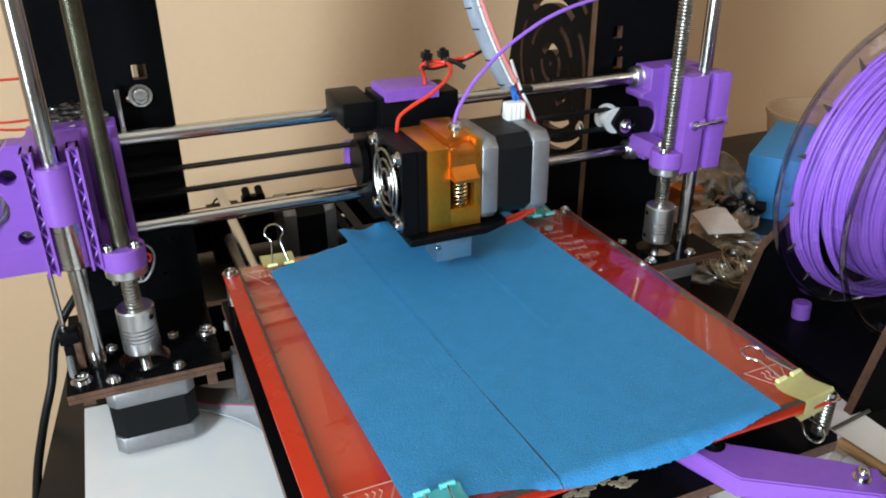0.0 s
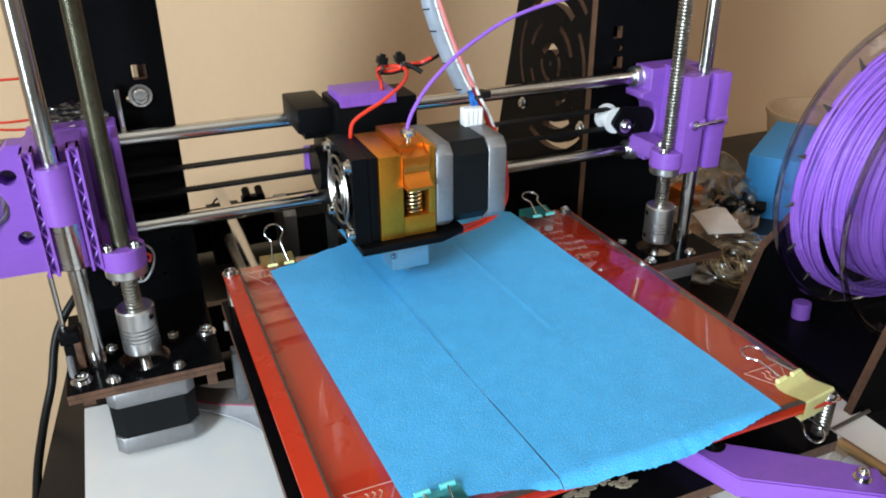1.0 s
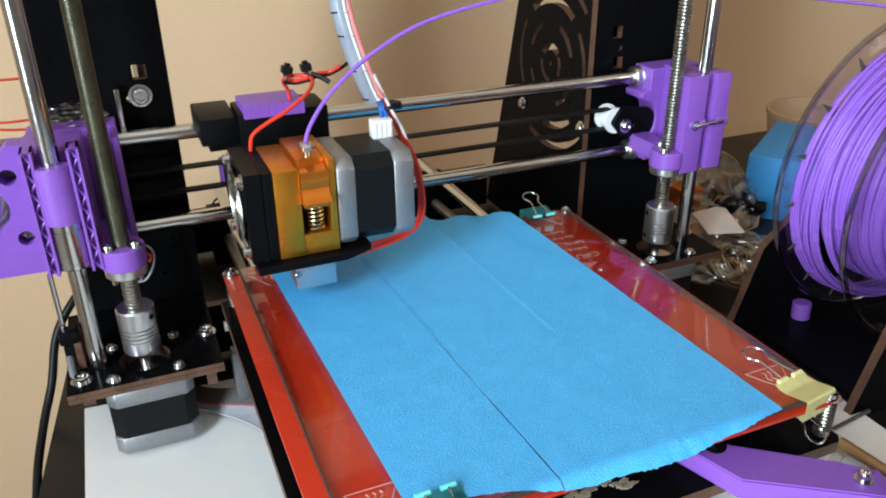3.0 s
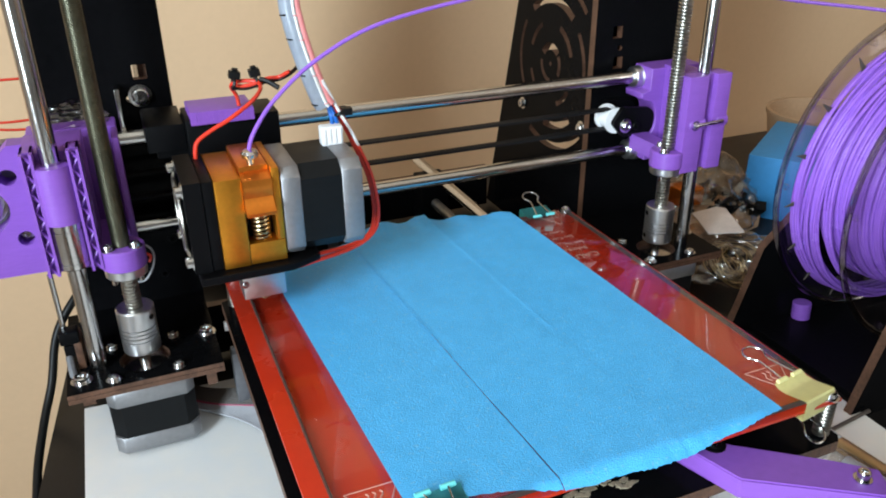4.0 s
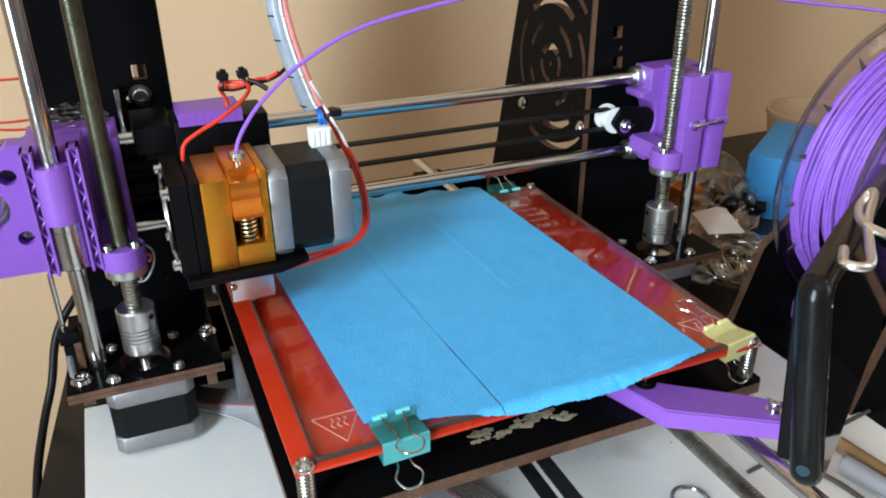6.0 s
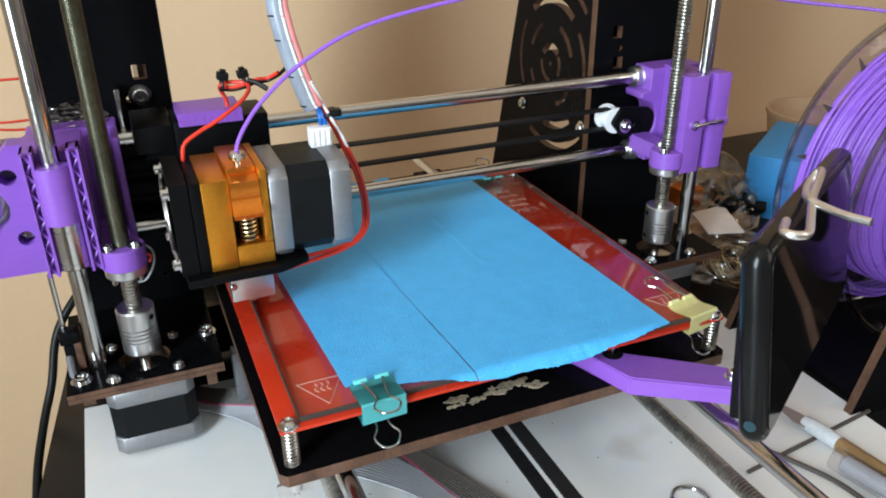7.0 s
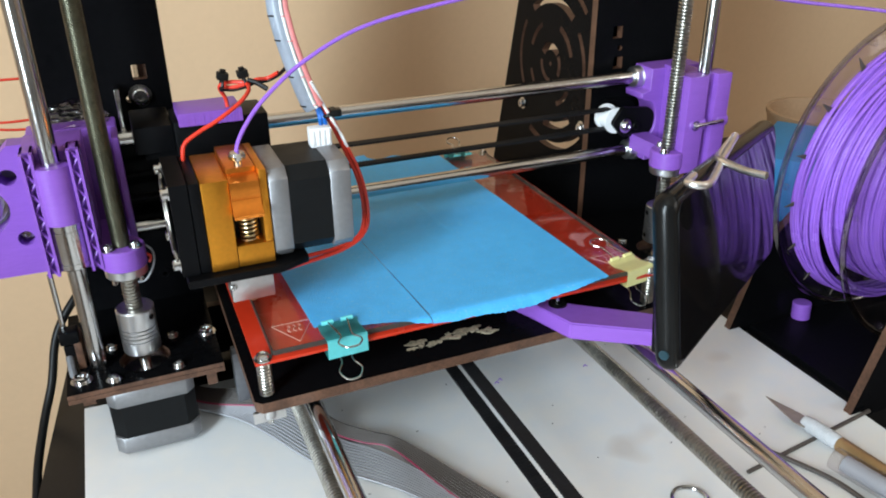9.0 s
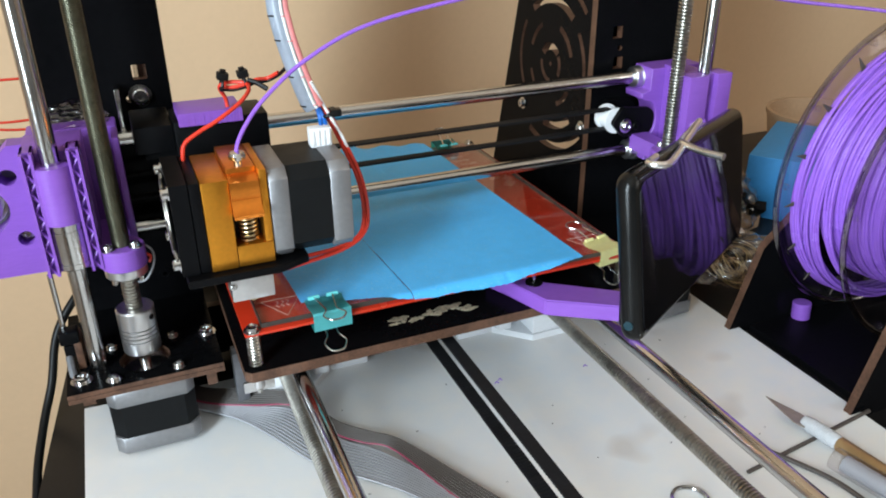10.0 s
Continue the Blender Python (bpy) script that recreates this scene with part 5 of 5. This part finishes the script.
    bc = thing("brown_ribbon_cable", "dark flat cable with a red edge on the board", "cable")
    edge = smooth_path([(-0.155, -0.018, 0.008), (-0.1309, -0.0440, 0.007), (-0.1075, -0.0575, 0.007), (-0.0863, -0.0665, 0.007), (-0.0756, -0.0820, 0.006), (-0.0685, -0.0985, 0.005), (-0.0580, -0.1100, 0.005), (-0.0448, -0.1203, 0.004), (-0.0310, -0.1565, 0.003), (-0.018, -0.188, 0.003)], 8)
    fold = smooth_path([(-0.150, -0.008, 0.011), (-0.1290, -0.0347, 0.010), (-0.1050, -0.0467, 0.010), (-0.0850, -0.0600, 0.010), (-0.0735, -0.0795, 0.009), (-0.0650, -0.0960, 0.009), (-0.0521, -0.1080, 0.008), (-0.0393, -0.1200, 0.007), (-0.0190, -0.1593, 0.006), (0.0, -0.199, 0.006)], 8)
    for kx in range(9):
        pts = [Vector(a).lerp(Vector(b), kx / 8) for a, b in zip(edge, fold)]
        part("core" if kx else "marked_core", tube(bmesh.new(), pts, 0.0006 if kx else 0.00045, 6, 1), DGREY if kx else CRIMSON, bc)
    # black mains cable and end stop at the left
    c = thing("black_cable", "thick black cable hanging over the desk edge", "cable")
    part("lead", tube(bmesh.new(), [(-0.165, 0.026, 0.075), (-0.186, 0.010, 0.058), (-0.199, 0.004, 0.040), (-0.2065, -0.004, 0.015), (-0.2135, -0.018, -0.001), (-0.2190, -0.045, -0.016), (-0.2205, -0.075, -0.035), (-0.222, -0.10, -0.10), (-0.222, -0.10, -0.30)], 0.0023, 12), BLKWIRE, c)
    e = tagged(new("end_stop"), "small black end switch with clear wire tails")
    e.parent = printer
    part("switch", bx(bmesh.new(), -0.1920, -0.1830, -0.046, -0.038, 0.0605, 0.0675, 0.0008), BPLAST, e)
    part("switch", bx(bmesh.new(), -0.1910, -0.1840, -0.045, -0.038, 0.0530, 0.0595, 0.0008), BPLAST, e)
    part("trigger_screw", cy(bmesh.new(), (-0.1893, -0.0400, 0.067), (-0.1893, -0.0400, 0.098), 0.0013, 10), STEEL, e)
    part("mount", bx(bmesh.new(), -0.1860, -0.1825, -0.046, -0.030, 0.0455, 0.0610, 0.0006), EDGE, e)
    part("tail", tube(bmesh.new(), [(-0.1895, -0.0440, 0.053), (-0.1890, -0.050, 0.047), (-0.1880, -0.0560, 0.041)], 0.0018, 8), SMOKE, e)
    rs = thing("rear_switch", "small black switch with thin leads behind the rods", "switch")
    part("switch", bx(bmesh.new(), -0.070, -0.052, 0.150, 0.158, 0.036, 0.046, 0.001), BPLAST, rs)
    for dx in (0.012, 0.022):
        part("button", cy(bmesh.new(), (-0.078 + dx, 0.149, 0.046), (-0.078 + dx, 0.158, 0.050), 0.003, 12), BPLAST, rs)
    part("lead", tube(bmesh.new(), [(-0.077, 0.155, 0.042), (-0.088, 0.155, 0.047), (-0.098, 0.157, 0.035), (-0.118, 0.16, 0.033)], 0.0008, 6), BLKWIRE, rs)
    part("lead", tube(bmesh.new(), [(-0.077, 0.157, 0.040), (-0.092, 0.157, 0.040), (-0.103, 0.159, 0.031), (-0.118, 0.16, 0.036)], 0.0008, 6), BLKWIRE, rs)
    # thin red leads far left
    w = thing("red_leads", "thin red leads running behind the frame", "wire")
    part("lead", tube(bmesh.new(), [(-0.30, 0.03, 0.185), (-0.24, 0.03, 0.1765), (-0.20, 0.03, 0.178), (-0.17, 0.035, 0.176)], 0.0007, 8), REDWIRE, w)
    part("lead", tube(bmesh.new(), [(-0.30, 0.03, 0.168), (-0.24, 0.03, 0.1610), (-0.20, 0.03, 0.1520), (-0.17, 0.035, 0.150)], 0.0007, 8), REDWIRE, w)
    part("lead", tube(bmesh.new(), [(-0.30, 0.03, 0.163), (-0.24, 0.03, 0.1600), (-0.20, 0.03, 0.1560), (-0.17, 0.035, 0.156)], 0.0007, 8), REDWIRE, w)
    # heap at the back right
    cw = thing("wire_coil", "loose coil of thin brassy wire in a clear bag", "wire")
    rnd = random.Random(9)
    bm = bmesh.new()
    for i in range(15):
        torus(bm, (0.2445 + rnd.uniform(-0.005, 0.005), -0.038 + rnd.uniform(-0.004, 0.004), 0.014 + rnd.uniform(-0.003, 0.003)), (rnd.uniform(-0.8, 0.7), rnd.uniform(-1.0, 0.3), 0.9), 0.0150 + rnd.uniform(-0.006, 0.004), 0.00042, 48, 6, 0.0018, i)
    part("turns", bm, BRASS, cw)
    crumple("plastic_bag", "crumpled clear plastic bag on the desk", 0.250, -0.028, 0.014, 0.034, 0.030, 0.0165, 2.0, BAG, "bag")
    crumple("plastic_bag", "crumpled clear plastic bag with dark parts inside", 0.292, 0.050, 0.026, 0.038, 0.040, 0.028, 7.0, BAG, "bag")
    crumple("plastic_bag", "puffed clear plastic bag beside a blue box", 0.292, 0.100, 0.024, 0.040, 0.034, 0.024, 11.0, BAG, "bag")
    p = part("paper_slip", prism(bmesh.new(), [(0.2305, -0.0280), (0.2560, -0.0360), (0.2735, 0.0040), (0.2690, 0.0092), (0.2440, 0.0070)], 0.0348, 0.0354), PAPER)
    tagged(p, "crumpled white paper slip on the bag", "paper")
    bt = thing("black_parts", "small dark plastic and metal parts in the bag", "parts", kind="stuff")
    bm = bmesh.new()
    for i in range(14):
        x, y, z = 0.305 + rnd.uniform(-0.04, 0.035), 0.055 + rnd.uniform(-0.045, -0.005), rnd.uniform(0.012, 0.024)
        bx(bm, 0, rnd.uniform(0.004, 0.018), 0, rnd.uniform(0.004, 0.012), 0, rnd.uniform(0.003, 0.01), 0.0004, Matrix.Translation((x, y, z)) @ Euler((rnd.random(), rnd.random(), rnd.random() * 3)).to_matrix().to_4x4())
    part("pieces", bm, BPLAST, bt)
    cp = part("cardboard_piece", bx(bmesh.new(), -0.046, 0.046, -0.030, 0.034, 0.0, 0.016, 0.002, Matrix.Translation((0.288, 0.050, -0.004)) @ Matrix.Rotation(radians(12), 4, "Z")), CARD)
    tagged(cp, "flat brown cardboard piece inside the clear bag", "cardboard")
    bb = thing("blue_box", "blue cardboard box leaning behind the spool", "box")
    bm = bx(bmesh.new(), 0.0, 0.115, -0.085, 0.0, 0.0, 0.0555, 0.002, Matrix.Translation((0.344, 0.060, -0.004)) @ Matrix.Rotation(radians(34.6), 4, "Z"))
    part("carton", bm, BLUEBOX, bb)
    cb = thing("cardboard_box", "open brown cardboard tub against the wall", "box")
    bm = lathe(bmesh.new(), (0.553, 0.178, -0.004), (0, 0, 1), [(0, 0.047), (0.030, 0.052), (0.034, 0.054), (0.038, 0.054), (0.038, 0.050), (0.01, 0.043)], 40)
    part("tub", bm, CARD, cb)
    cl = part("cloth_scrap", bx(bmesh.new(), 0.352, 0.385, 0.155, 0.185, -0.004, 0.030, 0.006), PAPER)
    tagged(cl, "pale crumpled scrap beside the blue box", "cloth")
    ob = part("orange_part", bx(bmesh.new(), 0.268, 0.292, 0.048, 0.070, 0.018, 0.034, 0.004), COPPER)
    tagged(ob, "small orange part inside a clear bag", "part")


build_clutter()


# ---------------------------------------------------------------- movement
def motions():
    xs = [(0.0, 0.1034), (0.5, 0.0919), (1.0, 0.0792), (1.5, 0.0677), (2.0, 0.0550), (2.5, 0.0431), (3.0, 0.0306), (3.5, 0.0181), (4.0, 0.0055), (4.2, 0.0008), (4.3, 0.0), (10.0, 0.0)]
    walk(carriage, [(t, pose(x, 0, 0)) for t, x in xs])
    ys = [(0.0, -0.1382), (1.0, -0.1383), (1.5, -0.1393), (2.5, -0.1391), (4.0, -0.1386), (4.25, -0.1380), (4.5, -0.1318), (5.0, -0.1190), (5.5, -0.1065), (6.0, -0.0937), (6.5, -0.0810), (7.0, -0.0683),
          (7.5, -0.0556), (8.0, -0.0429), (8.5, -0.0302), (9.0, -0.0175), (9.5, -0.0048), (10.0, 0.0080)]
    walk(bed, [(t, pose(0, y, 0)) for t, y in ys])
    for ob, m in riders:
        walk(ob, [(t, pose(0, y, 0) @ m) for t, y in ys])
    for ob, p in swinging:
        walk(ob, [(t, Matrix.Translation(p) @ pose(0, 0, 0, 0, a, 0) @ Matrix.Translation(-p)) for t, a in ((0.0, -10.0), (1.0, -7.2), (2.0, -4.6), (3.0, -2.3), (4.3, 0.0), (10.0, 0.0))])
    walk(strand, [(0.0, pose(0, 0, 0.018)), (1.0, pose(0, 0, 0.007)), (2.5, pose(0, 0, 0.0035)), (4.4, pose(0, 0, 0)), (10.0, pose(0, 0, 0))])


motions()
